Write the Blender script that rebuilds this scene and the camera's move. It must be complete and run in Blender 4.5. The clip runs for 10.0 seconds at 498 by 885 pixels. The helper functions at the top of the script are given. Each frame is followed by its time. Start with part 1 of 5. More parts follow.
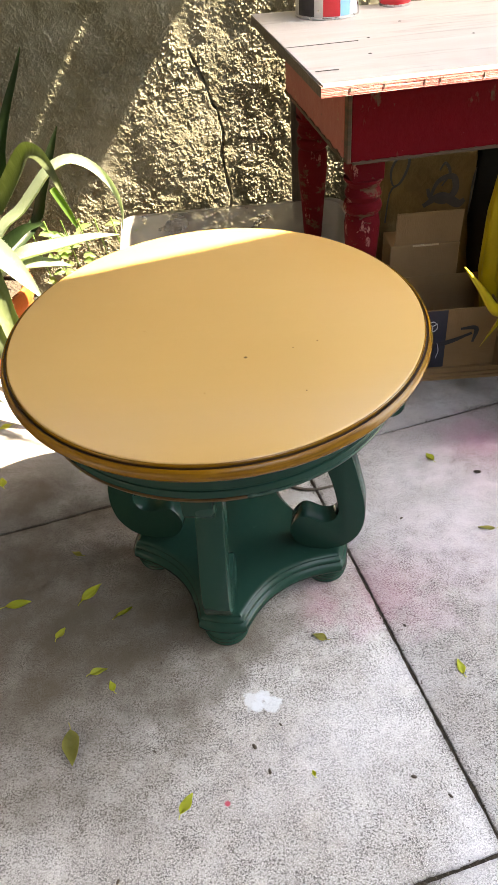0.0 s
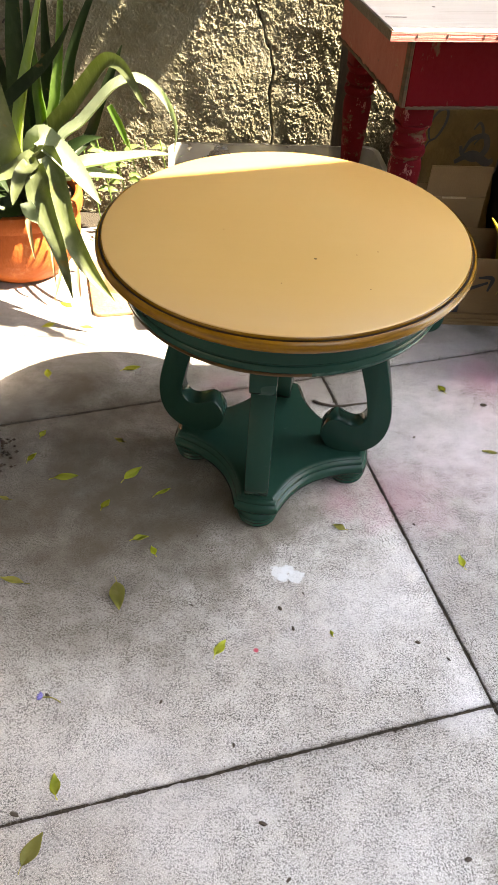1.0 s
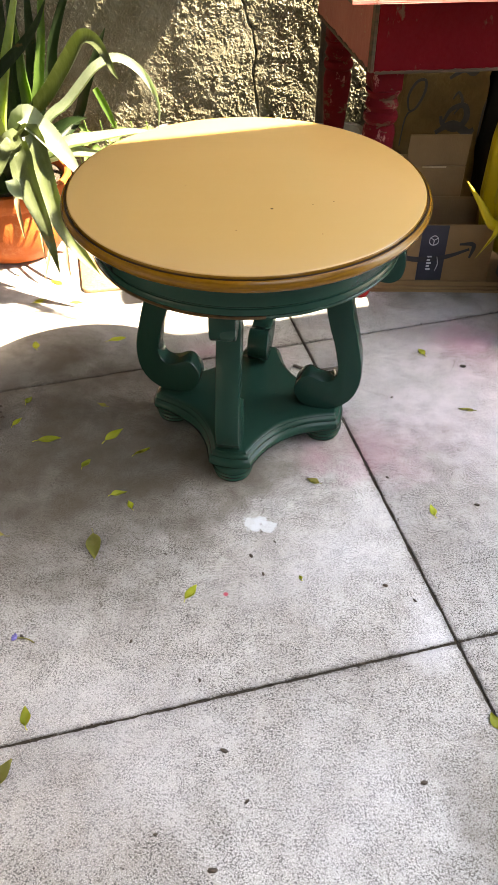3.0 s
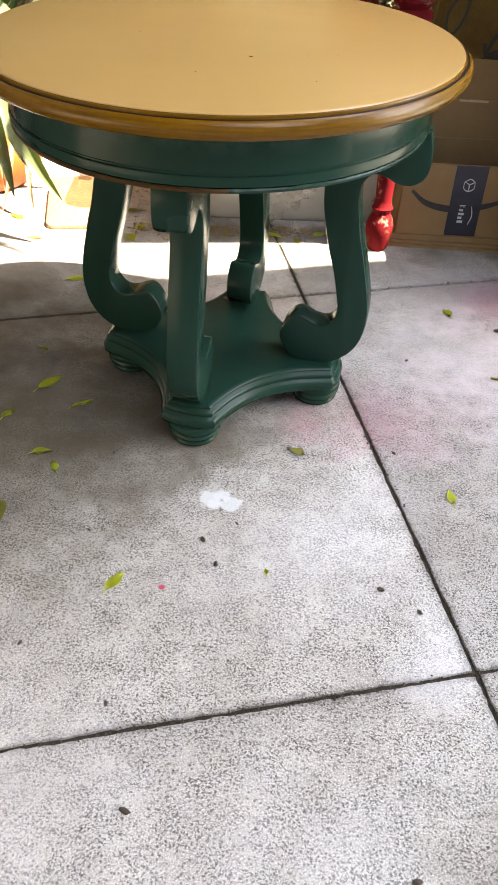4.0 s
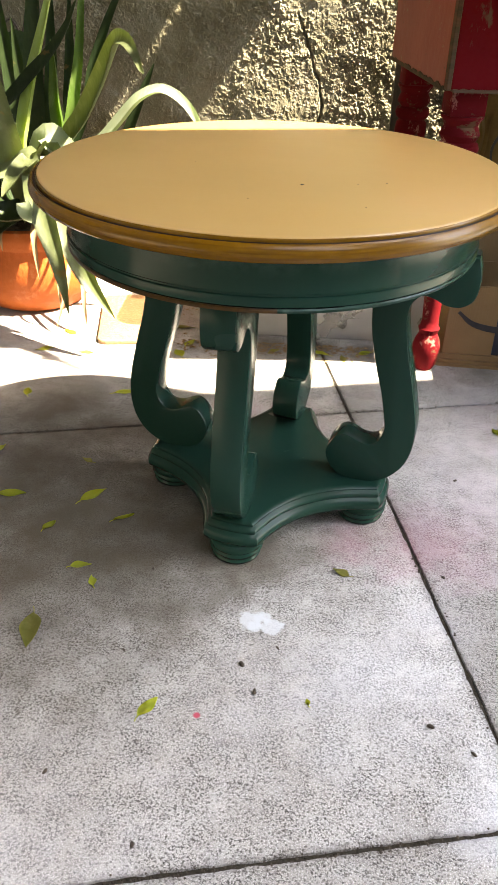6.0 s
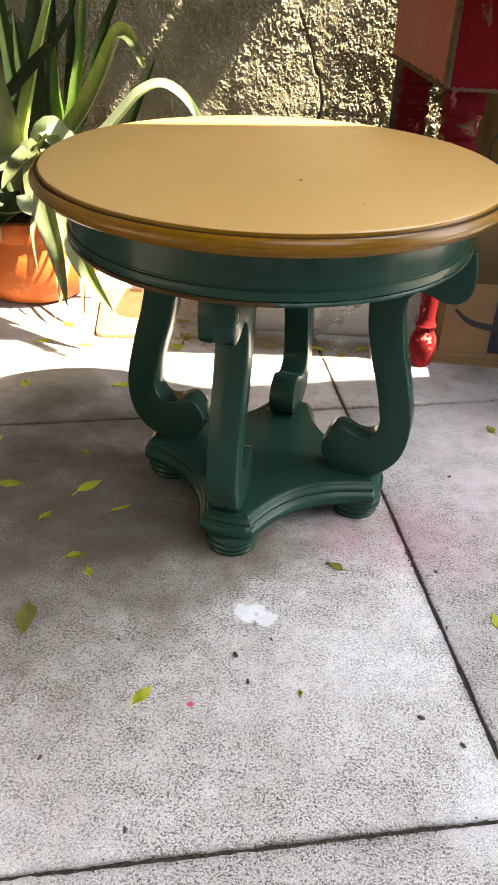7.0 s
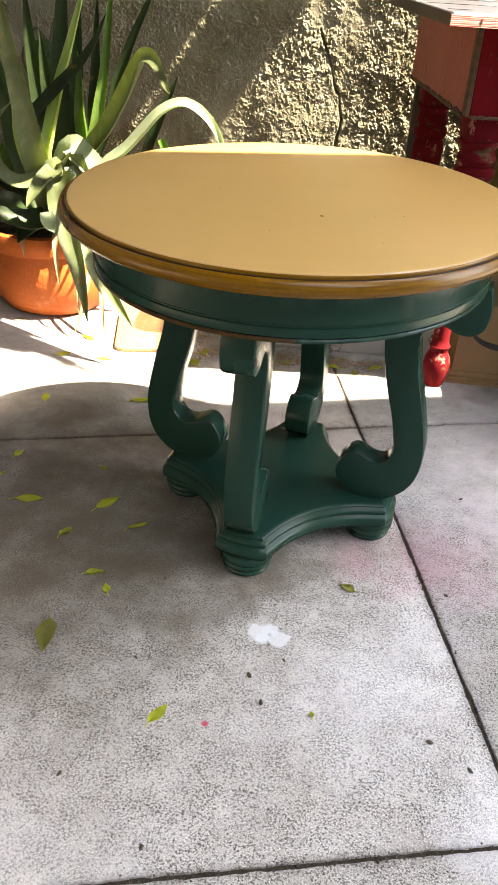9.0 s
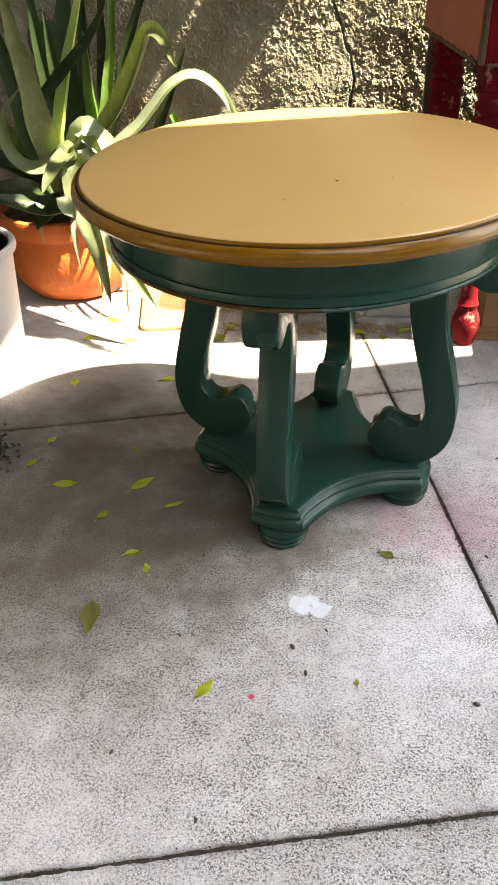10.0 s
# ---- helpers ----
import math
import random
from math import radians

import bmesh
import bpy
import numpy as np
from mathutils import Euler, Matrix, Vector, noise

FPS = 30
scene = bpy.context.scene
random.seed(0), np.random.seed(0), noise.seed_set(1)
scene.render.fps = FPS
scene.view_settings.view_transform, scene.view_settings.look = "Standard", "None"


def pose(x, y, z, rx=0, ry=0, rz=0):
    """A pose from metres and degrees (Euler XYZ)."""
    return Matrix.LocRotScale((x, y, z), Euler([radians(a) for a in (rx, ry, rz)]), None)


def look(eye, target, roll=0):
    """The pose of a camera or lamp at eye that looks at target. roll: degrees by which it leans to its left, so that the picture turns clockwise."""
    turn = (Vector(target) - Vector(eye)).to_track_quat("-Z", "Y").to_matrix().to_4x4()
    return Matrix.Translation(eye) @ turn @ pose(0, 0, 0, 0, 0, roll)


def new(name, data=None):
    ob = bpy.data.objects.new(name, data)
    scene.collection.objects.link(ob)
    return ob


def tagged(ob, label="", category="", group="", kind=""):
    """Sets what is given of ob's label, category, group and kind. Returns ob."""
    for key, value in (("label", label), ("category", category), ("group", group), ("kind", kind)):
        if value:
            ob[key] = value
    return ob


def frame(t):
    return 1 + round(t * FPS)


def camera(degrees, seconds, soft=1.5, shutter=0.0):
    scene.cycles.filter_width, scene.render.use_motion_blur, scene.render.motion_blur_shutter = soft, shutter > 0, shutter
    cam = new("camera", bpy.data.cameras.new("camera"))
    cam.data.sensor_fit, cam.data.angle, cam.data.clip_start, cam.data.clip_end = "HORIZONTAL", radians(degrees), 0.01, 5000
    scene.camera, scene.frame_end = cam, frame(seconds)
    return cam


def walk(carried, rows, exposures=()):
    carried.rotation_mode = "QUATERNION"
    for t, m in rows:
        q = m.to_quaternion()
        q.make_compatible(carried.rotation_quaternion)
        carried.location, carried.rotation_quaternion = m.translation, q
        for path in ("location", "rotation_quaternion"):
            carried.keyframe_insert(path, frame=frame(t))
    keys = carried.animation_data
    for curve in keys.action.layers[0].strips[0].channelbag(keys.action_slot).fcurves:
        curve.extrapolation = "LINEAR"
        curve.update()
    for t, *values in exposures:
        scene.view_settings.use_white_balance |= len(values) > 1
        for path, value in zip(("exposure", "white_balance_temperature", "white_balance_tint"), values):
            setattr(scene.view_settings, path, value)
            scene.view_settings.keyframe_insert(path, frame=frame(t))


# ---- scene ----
ROOF_L, ROOF_R, ROOF_F = -1.5, 3.3, 0.1  # porch roof: its two ends and its front edge
SLATS = ((-1.6, 0.570), (0.601, 0.728), (0.744, 0.837))
EXPOSURE, KELVIN, TINT = 4.0, 8400, 12
cam = camera(34.3, 10.0)
PATH = [
    (0, (-0.002, -0.06, 1.293), (-0.003, 1.505, 0.047), -3.9),
    (0.5, (-0.087, -0.146, 1.295), (-0.011, 1.385, 0.01), 1.3),
    (1, (-0.165, -0.283, 1.296), (-0.084, 1.227, -0.012), 3.7),
    (1.5, (-0.142, -0.449, 1.291), (-0.102, 1.067, -0.013), 3.0),
    (2, (-0.114, -0.541, 1.315), (-0.103, 0.997, 0.036), 1.5),
    (2.5, (-0.078, -0.522, 1.303), (-0.079, 1.022, 0.032), 0.5),
    (3, (-0.047, -0.39, 1.242), (-0.033, 1.133, -0.055), 0.9),
    (3.2, (-0.027, -0.326, 1.182), (0.013, 1.185, -0.128), 3.0),
    (4.3, (0.078, -0.105, 0.847), (0.012, 1.49, -0.358), 2.2),
    (4.5, (0.088, -0.09, 0.854), (0.013, 1.538, -0.307), 1.2),
    (5, (0.061, -0.085, 0.87), (-0.064, 1.595, -0.209), 1.0),
    (5.5, (0.05, -0.102, 0.875), (-0.107, 1.596, -0.169), 1.7),
    (6, (0.049, -0.117, 0.878), (-0.114, 1.587, -0.156), 2.1),
    (7.5, (0.052, -0.131, 0.881), (-0.096, 1.568, -0.164), 3.6),
    (8, (0.04, -0.133, 0.89), (-0.108, 1.566, -0.155), 4.3),
    (8.5, (0.042, -0.135, 0.918), (-0.114, 1.566, -0.124), 4.5),
    (9, (0.038, -0.137, 0.929), (-0.14, 1.56, -0.114), 3.6),
    (9.5, (0.04, -0.133, 0.933), (-0.162, 1.558, -0.115), 2.0),
    (10, (0.046, -0.13, 0.931), (-0.213, 1.517, -0.174), -1.6),
]
walk(cam, [(t, look(eye, target, roll)) for t, eye, target, roll in PATH], [(t, EXPOSURE + stops, KELVIN, TINT) for t, stops in ((0.0, 0.0), (1.0, -0.07), (2.5, -0.07), (3.2, -0.02), (4.5, 0.07), (5.0, 0.04), (6.0, 0.0), (10.0, -0.02))])


# ---- light ----
SUN = Vector((0.70, -0.12, 1.0)).normalized()
world = bpy.data.worlds.new("sky")
scene.world = world
world.use_nodes = True
wn = world.node_tree
sky = wn.nodes.new("ShaderNodeTexSky")
sky.sky_type, sky.sun_disc = "NISHITA", False
sky.sun_elevation, sky.sun_rotation = math.asin(SUN.z), math.atan2(SUN.x, SUN.y)
wn.links.new(sky.outputs[0], wn.nodes["Background"].inputs[0])
wn.nodes["Background"].inputs[1].default_value = 0.15
lamp = bpy.data.lights.new("sun", "SUN")
lamp.energy, lamp.angle, lamp.color = 4.3, radians(0.5), (1.0, 0.97, 0.91)
new("sun", lamp).matrix_world = look(SUN * 20, (0, 0, 0))


# ---- materials ----
def ramp_node(nt, stops):
    r = nt.nodes.new("ShaderNodeValToRGB")
    while len(r.color_ramp.elements) < len(stops):
        r.color_ramp.elements.new(0.5)
    for e, (p, c) in zip(r.color_ramp.elements, stops):
        e.position, e.color = p, (*c, 1)
    return r


class Mat:
    """A principled material in object coordinates, layer by layer."""

    def __init__(self, name, base, rough=0.6, metal=0.0, spec=0.5):
        self.m = bpy.data.materials.new(name)
        self.m.use_nodes = True
        self.nt = self.m.node_tree
        self.p = self.nt.nodes["Principled BSDF"]
        self.p.inputs["Roughness"].default_value = rough
        self.p.inputs["Metallic"].default_value = metal
        self.p.inputs["Specular IOR Level"].default_value = spec
        self.co = self.nt.nodes.new("ShaderNodeTexCoord").outputs["Object"]
        rgb = self.nt.nodes.new("ShaderNodeRGB")
        rgb.outputs[0].default_value = (*base, 1)
        self.col = rgb.outputs[0]
        self.rough = None
        self.height = None

    def link(self, a, b):
        self.nt.links.new(a, b)

    def math(self, op, a, b=0.0, clamp=False):
        n = self.nt.nodes.new("ShaderNodeMath")
        n.operation, n.use_clamp = op, clamp
        for i, v in enumerate((a, b)):
            if isinstance(v, (int, float)):
                n.inputs[i].default_value = v
            else:
                self.link(v, n.inputs[i])
        return n.outputs[0]

    def stretch(self, scale, turn=(0, 0, 0)):
        n = self.nt.nodes.new("ShaderNodeMapping")
        n.inputs["Scale"].default_value = scale
        n.inputs["Rotation"].default_value = turn
        self.link(self.co, n.inputs[0])
        return n.outputs[0]

    def noise(self, scale, detail=4.0, rough=0.55, stretch=None, lo=0.35, hi=0.65):
        n = self.nt.nodes.new("ShaderNodeTexNoise")
        n.inputs["Scale"].default_value, n.inputs["Detail"].default_value, n.inputs["Roughness"].default_value = scale, detail, rough
        self.link(self.stretch(stretch) if stretch else self.co, n.inputs["Vector"])
        r = self.nt.nodes.new("ShaderNodeMapRange")
        r.inputs["From Min"].default_value, r.inputs["From Max"].default_value = lo, hi
        self.link(n.outputs["Fac"], r.inputs["Value"])
        return r.outputs[0]

    def specks(self, scale, size):
        v = self.nt.nodes.new("ShaderNodeTexVoronoi")
        v.inputs["Scale"].default_value = scale
        self.link(self.co, v.inputs["Vector"])
        return self.math("LESS_THAN", v.outputs["Distance"], size)

    def spot(self, x, y, radius, soft=0.5, wobble=0.25, scale=14.0):
        """A ragged patch round a place on the floor: stains, and painted light and shade."""
        d = self.nt.nodes.new("ShaderNodeVectorMath")
        d.operation = "DISTANCE"
        self.link(self.stretch((1, 1, 0)), d.inputs[0])
        d.inputs[1].default_value = (x, y, 0)
        w = self.math("MULTIPLY", self.math("SUBTRACT", self.noise(scale, 5, 0.6, None, 0.3, 0.7), 0.5), wobble * 2)
        e = self.math("ADD", self.math("DIVIDE", d.outputs["Value"], radius), w)
        r = self.nt.nodes.new("ShaderNodeMapRange")
        r.inputs["From Min"].default_value, r.inputs["From Max"].default_value = 1.0, 1.0 - soft
        self.link(e, r.inputs["Value"])
        return r.outputs[0]

    def seam(self, x, y, across, width):
        """Ragged dirt along a straight joint through (x, y); across is the joint's normal."""
        d = self.nt.nodes.new("ShaderNodeVectorMath")
        d.operation = "DOT_PRODUCT"
        self.link(self.co, d.inputs[0])
        d.inputs[1].default_value = (*across, 0)
        e = self.math("DIVIDE", self.math("ABSOLUTE", self.math("SUBTRACT", d.outputs["Value"], x * across[0] + y * across[1])), width)
        e = self.math("ADD", e, self.math("MULTIPLY", self.math("SUBTRACT", self.noise(55, 5, 0.7, None, 0.3, 0.7), 0.4), 1.1))
        return self.math("SUBTRACT", 1.0, e, True)

    def mix(self, fac, colour, amount=1.0, kind="MIX"):
        n = self.nt.nodes.new("ShaderNodeMix")
        n.data_type, n.blend_type, n.clamp_factor = "RGBA", kind, True
        self.link(self.math("MULTIPLY", fac, amount), n.inputs["Factor"])
        self.link(self.col, n.inputs["A"])
        if isinstance(colour, tuple):
            n.inputs["B"].default_value = (*colour, 1)
        else:
            self.link(colour, n.inputs["B"])
        self.col = n.outputs["Result"]
        return self

    def rand(self, amount):
        """Lightness by piece."""
        o = self.nt.nodes.new("ShaderNodeObjectInfo")
        h = self.nt.nodes.new("ShaderNodeHueSaturation")
        self.link(self.math("ADD", self.math("MULTIPLY", o.outputs["Random"], amount), 1 - amount / 2), h.inputs["Value"])
        self.link(self.col, h.inputs["Color"])
        self.col = h.outputs[0]
        return self

    def bump(self, fac, dist, strength=1.0):
        b = self.nt.nodes.new("ShaderNodeBump")
        b.inputs["Strength"].default_value, b.inputs["Distance"].default_value = strength, dist
        self.link(fac, b.inputs["Height"])
        if self.height is not None:
            self.link(self.height, b.inputs["Normal"])
        self.height = b.outputs[0]
        return self

    def gloss(self, fac, lo, hi):
        r = self.nt.nodes.new("ShaderNodeMapRange")
        r.inputs["To Min"].default_value, r.inputs["To Max"].default_value = lo, hi
        self.link(fac, r.inputs["Value"])
        self.rough = r.outputs[0]
        return self

    def done(self):
        self.link(self.col, self.p.inputs["Base Color"])
        if self.rough is not None:
            self.link(self.rough, self.p.inputs["Roughness"])
        if self.height is not None:
            self.link(self.height, self.p.inputs["Normal"])
        return self.m


# concrete with sand grain, mottling, painted shade and light, pink overspray, one white daub
c = Mat("concrete", (0.485, 0.48, 0.465), 0.85, spec=0.3)
c.mix(c.noise(2.6, 6, 0.65, None, 0.38, 0.66), (0.29, 0.255, 0.22), 0.75)
c.mix(c.noise(6.5, 6, 0.65, None, 0.45, 0.68), (0.25, 0.225, 0.20), 0.6)
c.mix(c.noise(16, 6, 0.65, None, 0.45, 0.72), (0.24, 0.225, 0.21), 0.5)
c.mix(c.noise(26, 6, 0.65, None, 0.45, 0.7), (0.50, 0.49, 0.48), 0.3)
grain = c.math("MULTIPLY", c.noise(295, 4, 0.8, None, 0.495, 0.54), c.noise(24, 5, 0.7, None, 0.28, 0.58))
c.mix(grain, (0.030, 0.027, 0.024), 0.95)
c.mix(c.noise(520, 2, 0.75, None, 0.55, 0.62), (0.80, 0.79, 0.77), 0.6)
c.mix(c.noise(90, 5, 0.7, None, 0.58, 0.68), (0.08, 0.07, 0.06), 0.7)
c.mix(c.specks(170, 0.25), (0.035, 0.03, 0.026), 0.65)
c.mix(c.specks(48, 0.10), (0.05, 0.045, 0.04), 0.35)
for jx, jy, jd, jw, ja in ((0.352, 0.507, (0.9733, 0.2297), 0.016, 0.6), (0.0, 0.412, (-0.2607, 0.9654), 0.015, 0.6), (0.0, 1.462, (-0.2891, 0.9573), 0.015, 0.6)):
    c.mix(c.seam(jx, jy, jd, jw), (0.045, 0.038, 0.030), ja)
for sx, sy, sr, sa in ((0.56, 1.52, 0.11, 0.9), (0.58, 1.48, 0.22, 0.45), (0.26, 1.04, 0.16, 0.6), (0.13, 1.02, 0.09, 0.5), (0.46, 1.15, 0.26, 0.28),
                       (-0.03, 1.41, 0.13, 0.6), (0.70, 1.30, 0.22, 0.4), (-0.17, 1.44, 0.08, 0.4)):
    c.mix(c.spot(sx, sy, sr, 1.0, 0.35), (0.56, 0.17, 0.30), sa * 0.42)
# White overspray, plus pale patches that paint the brighter light on the paving.
for sx, sy, sr, sa in ((0.18, 0.73, 0.17, 0.4), (0.31, 0.56, 0.06, 0.5), (0.03, 0.66, 0.15, 0.3), (0.25, 0.86, 0.10, 0.35), (-0.2, 0.30, 0.2, 0.25), (0.12, 0.20, 0.2, 0.25), (0.29, 0.50, 0.07, 0.7), (-0.35, 0.35, 0.3, 0.35), (0.55, 1.20, 0.30, 0.7), (0.36, 1.32, 0.25, 0.5), (0.65, 0.90, 0.28, 0.6), (0.42, 1.55, 0.2, 0.4)):
    c.mix(c.spot(sx, sy, sr, 0.9, 0.4), (0.60, 0.60, 0.62), sa * 0.6)
# Soft shade painted brown by table and pots; the bin-side row is dirt.
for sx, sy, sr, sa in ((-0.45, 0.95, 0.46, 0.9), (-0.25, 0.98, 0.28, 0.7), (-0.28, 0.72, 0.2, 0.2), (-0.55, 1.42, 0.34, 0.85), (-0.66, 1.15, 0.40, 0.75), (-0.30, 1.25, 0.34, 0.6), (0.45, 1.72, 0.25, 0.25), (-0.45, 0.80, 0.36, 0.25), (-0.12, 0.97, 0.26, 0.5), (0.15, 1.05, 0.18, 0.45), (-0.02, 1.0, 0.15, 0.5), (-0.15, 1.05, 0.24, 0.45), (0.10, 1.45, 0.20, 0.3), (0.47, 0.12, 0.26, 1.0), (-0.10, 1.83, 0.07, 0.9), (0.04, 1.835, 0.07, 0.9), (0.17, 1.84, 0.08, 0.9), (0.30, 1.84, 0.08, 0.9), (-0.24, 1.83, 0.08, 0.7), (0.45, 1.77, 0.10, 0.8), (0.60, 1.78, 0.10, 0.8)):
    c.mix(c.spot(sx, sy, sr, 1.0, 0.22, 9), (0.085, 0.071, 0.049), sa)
for sx, sy, sr in ((-0.026, 0.803, 0.022), (0.006, 0.795, 0.020), (-0.008, 0.812, 0.016), (-0.02, 0.79, 0.013)):
    c.mix(c.spot(sx, sy, sr, 0.25, 0.35, 60), (0.56, 0.60, 0.63), 0.75)
c.mix(c.spot(-0.078, 0.613, 0.006, 0.4, 0.2), (0.45, 0.04, 0.08), 0.9)
c.bump(c.noise(330, 4, 0.8, None, 0.3, 0.7), 0.0010, 0.5).bump(c.noise(30, 4), 0.002, 0.4)
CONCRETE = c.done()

c = Mat("joint_dirt", (0.040, 0.034, 0.027), 0.95, spec=0.1)
c.mix(c.noise(120, 5), (0.05, 0.042, 0.03), 0.7).bump(c.noise(200, 3), 0.003)
DIRT = c.done()

c = Mat("stucco", (0.135, 0.126, 0.084), 0.9, spec=0.2)
c.mix(c.noise(2.3, 5, 0.6, None, 0.38, 0.66), (0.105, 0.092, 0.048), 0.7)
c.mix(c.noise(9, 5, 0.6, None, 0.42, 0.66), (0.25, 0.235, 0.180), 0.5)
c.mix(c.noise(70, 4, 0.6, None, 0.45, 0.7), (0.14, 0.125, 0.075), 0.4)
c.mix(c.specks(26, 0.10), (0.10, 0.08, 0.05), 0.5)
c.bump(c.noise(420, 3, 0.6, None, 0.3, 0.7), 0.0012, 0.8)
STUCCO = c.done()

c = Mat("ochre_paint", (0.42, 0.255, 0.086), 0.27)
c.mix(c.noise(2.2, 3, 0.5, None, 0.35, 0.7), (0.45, 0.285, 0.105), 0.6)
for sx, sy, sr in ((0.044, -0.120, 0.0036), (0.16, -0.085, 0.0018), (0.12, -0.10, 0.0014), (-0.02, -0.21, 0.0016), (0.13, -0.22, 0.0014), (-0.12, -0.02, 0.0014)):
    c.mix(c.spot(sx, sy, sr, 0.4, 0.1), (0.06, 0.035, 0.01), 0.85)
c.mix(c.noise(40, 4, 0.6, (0.12, 1, 1), 0.45, 0.75), (0.46, 0.295, 0.115), 0.08)
c.gloss(c.noise(14, 3, 0.5, (0.3, 1, 1), 0.1, 0.9), 0.21, 0.27).bump(c.noise(5, 1, 0.4, None, 0.0, 1.0), 0.002, 0.08)
OCHRE = c.done()

c = Mat("old_gold_paint", (0.150, 0.068, 0.003), 0.24, spec=0.22)
c.mix(c.noise(10, 2, 0.5, (1, 1, 6), 0.2, 0.8), (0.115, 0.052, 0.002), 0.6)
c.mix(c.noise(60, 3, 0.6, None, 0.4, 0.9), (0.24, 0.12, 0.015), 0.25)
c.mix(c.noise(260, 3, 0.6, (0.04, 0.04, 1), 0.45, 0.7), (0.055, 0.022, 0.002), 0.6)
c.bump(c.noise(260, 2, 0.5, (0.04, 0.04, 1)), 0.0004, 0.5)
GOLD = c.done()

c = Mat("worn_gold_brown", (0.062, 0.030, 0.005), 0.45, spec=0.2)
WORNGOLD = c.mix(c.noise(60, 4, 0.6, (1, 1, 0.2)), (0.032, 0.015, 0.004), 0.7).done()

c = Mat("brown_glaze", (0.030, 0.013, 0.005), 0.5, spec=0.2)
c.mix(c.noise(20, 4), (0.015, 0.007, 0.003), 0.7)
BROWN = c.done()

c = Mat("green_paint", (0.0100, 0.0340, 0.0250), 0.3, spec=0.13)
c.mix(c.noise(34, 5, 0.6, (1, 1, 0.3), 0.5, 0.75), (0.0065, 0.031, 0.022), 0.5)
c.mix(c.noise(75, 6, 0.7, (0.6, 0.6, 1), 0.68, 0.73), (0.12, 0.22, 0.18), 0.2)
geo = c.nt.nodes.new("ShaderNodeNewGeometry")
edge = c.nt.nodes.new("ShaderNodeMapRange")
edge.inputs["From Min"].default_value, edge.inputs["From Max"].default_value = 0.56, 0.63
c.link(geo.outputs["Pointiness"], edge.inputs["Value"])
c.mix(c.math("MULTIPLY", edge.outputs[0], c.noise(25, 5, 0.65, None, 0.45, 0.62)), (0.17, 0.26, 0.22), 0.35)
c.gloss(c.noise(9, 2, 0.5, None, 0.1, 0.9), 0.17, 0.30).bump(c.noise(90, 3, 0.5, (0.4, 0.4, 2), 0.1, 0.9), 0.0006, 0.25)
GREEN = c.done()

c = Mat("cream_board", (0.58, 0.52, 0.46), 0.6)
c.mix(c.noise(5, 5, 0.6, (0.6, 5, 1), 0.4, 0.7), (0.66, 0.61, 0.55), 0.7)
c.mix(c.noise(9, 5, 0.65, (0.5, 6, 1), 0.56, 0.72), (0.33, 0.24, 0.20), 0.5)
c.mix(c.noise(3, 3, 0.6, None, 0.55, 0.75), (0.50, 0.35, 0.32), 0.4)
c.bump(c.noise(18, 5, 0.6, (0.4, 7, 1)), 0.001, 0.5)
CREAM = c.done()

c = Mat("ply_edge", (0.36, 0.07, 0.055), 0.75)
c.mix(c.noise(40, 5, 0.6, (0.15, 1, 6), 0.45, 0.6), (0.52, 0.34, 0.27), 0.65)
c.mix(c.noise(60, 4, 0.6, (0.1, 1, 9), 0.55, 0.65), (0.10, 0.05, 0.03), 0.7)
c.bump(c.noise(50, 4, 0.6, (0.1, 1, 8)), 0.003)
PLY = c.done()

c = Mat("red_paint", (0.088, 0.0020, 0.0038), 0.6, spec=0.05)
c.mix(c.noise(5, 5, 0.6, None, 0.38, 0.7), (0.065, 0.002, 0.003), 0.7)
c.mix(c.noise(16, 6, 0.7, (1, 1, 0.5), 0.62, 0.68), (0.07, 0.055, 0.033), 0.8)
c.mix(c.noise(38, 5, 0.7, None, 0.69, 0.74), (0.20, 0.13, 0.11), 0.5)
c.bump(c.noise(30, 5), 0.001, 0.5)
RED = c.done()

c = Mat("chipped_red_paint", (0.080, 0.004, 0.006), 0.8, spec=0.05)
c.mix(c.noise(9, 5, 0.6, None, 0.38, 0.7), (0.07, 0.003, 0.004), 0.7)
c.mix(c.noise(22, 6, 0.7, (1, 1, 1.6), 0.57, 0.62), (0.070, 0.046, 0.026), 0.8)
c.mix(c.noise(30, 6, 0.7, (1, 1, 0.6), 0.60, 0.65), (0.26, 0.12, 0.10), 0.65)
c.bump(c.noise(30, 5), 0.001, 0.6)
REDCHIP = c.done()

c = Mat("faded_red_paint", (0.215, 0.055, 0.038), 0.65, spec=0.3)
c.mix(c.noise(6, 5, 0.6, None, 0.4, 0.7), (0.17, 0.032, 0.024), 0.7)
c.mix(c.noise(20, 6, 0.7, (1, 1, 2), 0.62, 0.69), (0.20, 0.15, 0.09), 0.8)
c.mix(c.specks(16, 0.05), (0.05, 0.03, 0.02), 0.8)
c.bump(c.noise(40, 5), 0.001, 0.5)
FADED = c.done()

c = Mat("bare_worn_wood", (0.036, 0.030, 0.016), 0.85, spec=0.2)
c.mix(c.noise(30, 5, 0.6, (0.2, 1, 3), 0.4, 0.65), (0.085, 0.042, 0.026), 0.8)
WORN = c.done()

c = Mat("dark_wood", (0.035, 0.026, 0.018), 0.7)
c.mix(c.noise(20, 5, 0.6, (4, 4, 0.4)), (0.07, 0.05, 0.032), 0.7).bump(c.noise(40, 4, 0.6, (4, 4, 0.4)), 0.001)
DARKWOOD = c.done()

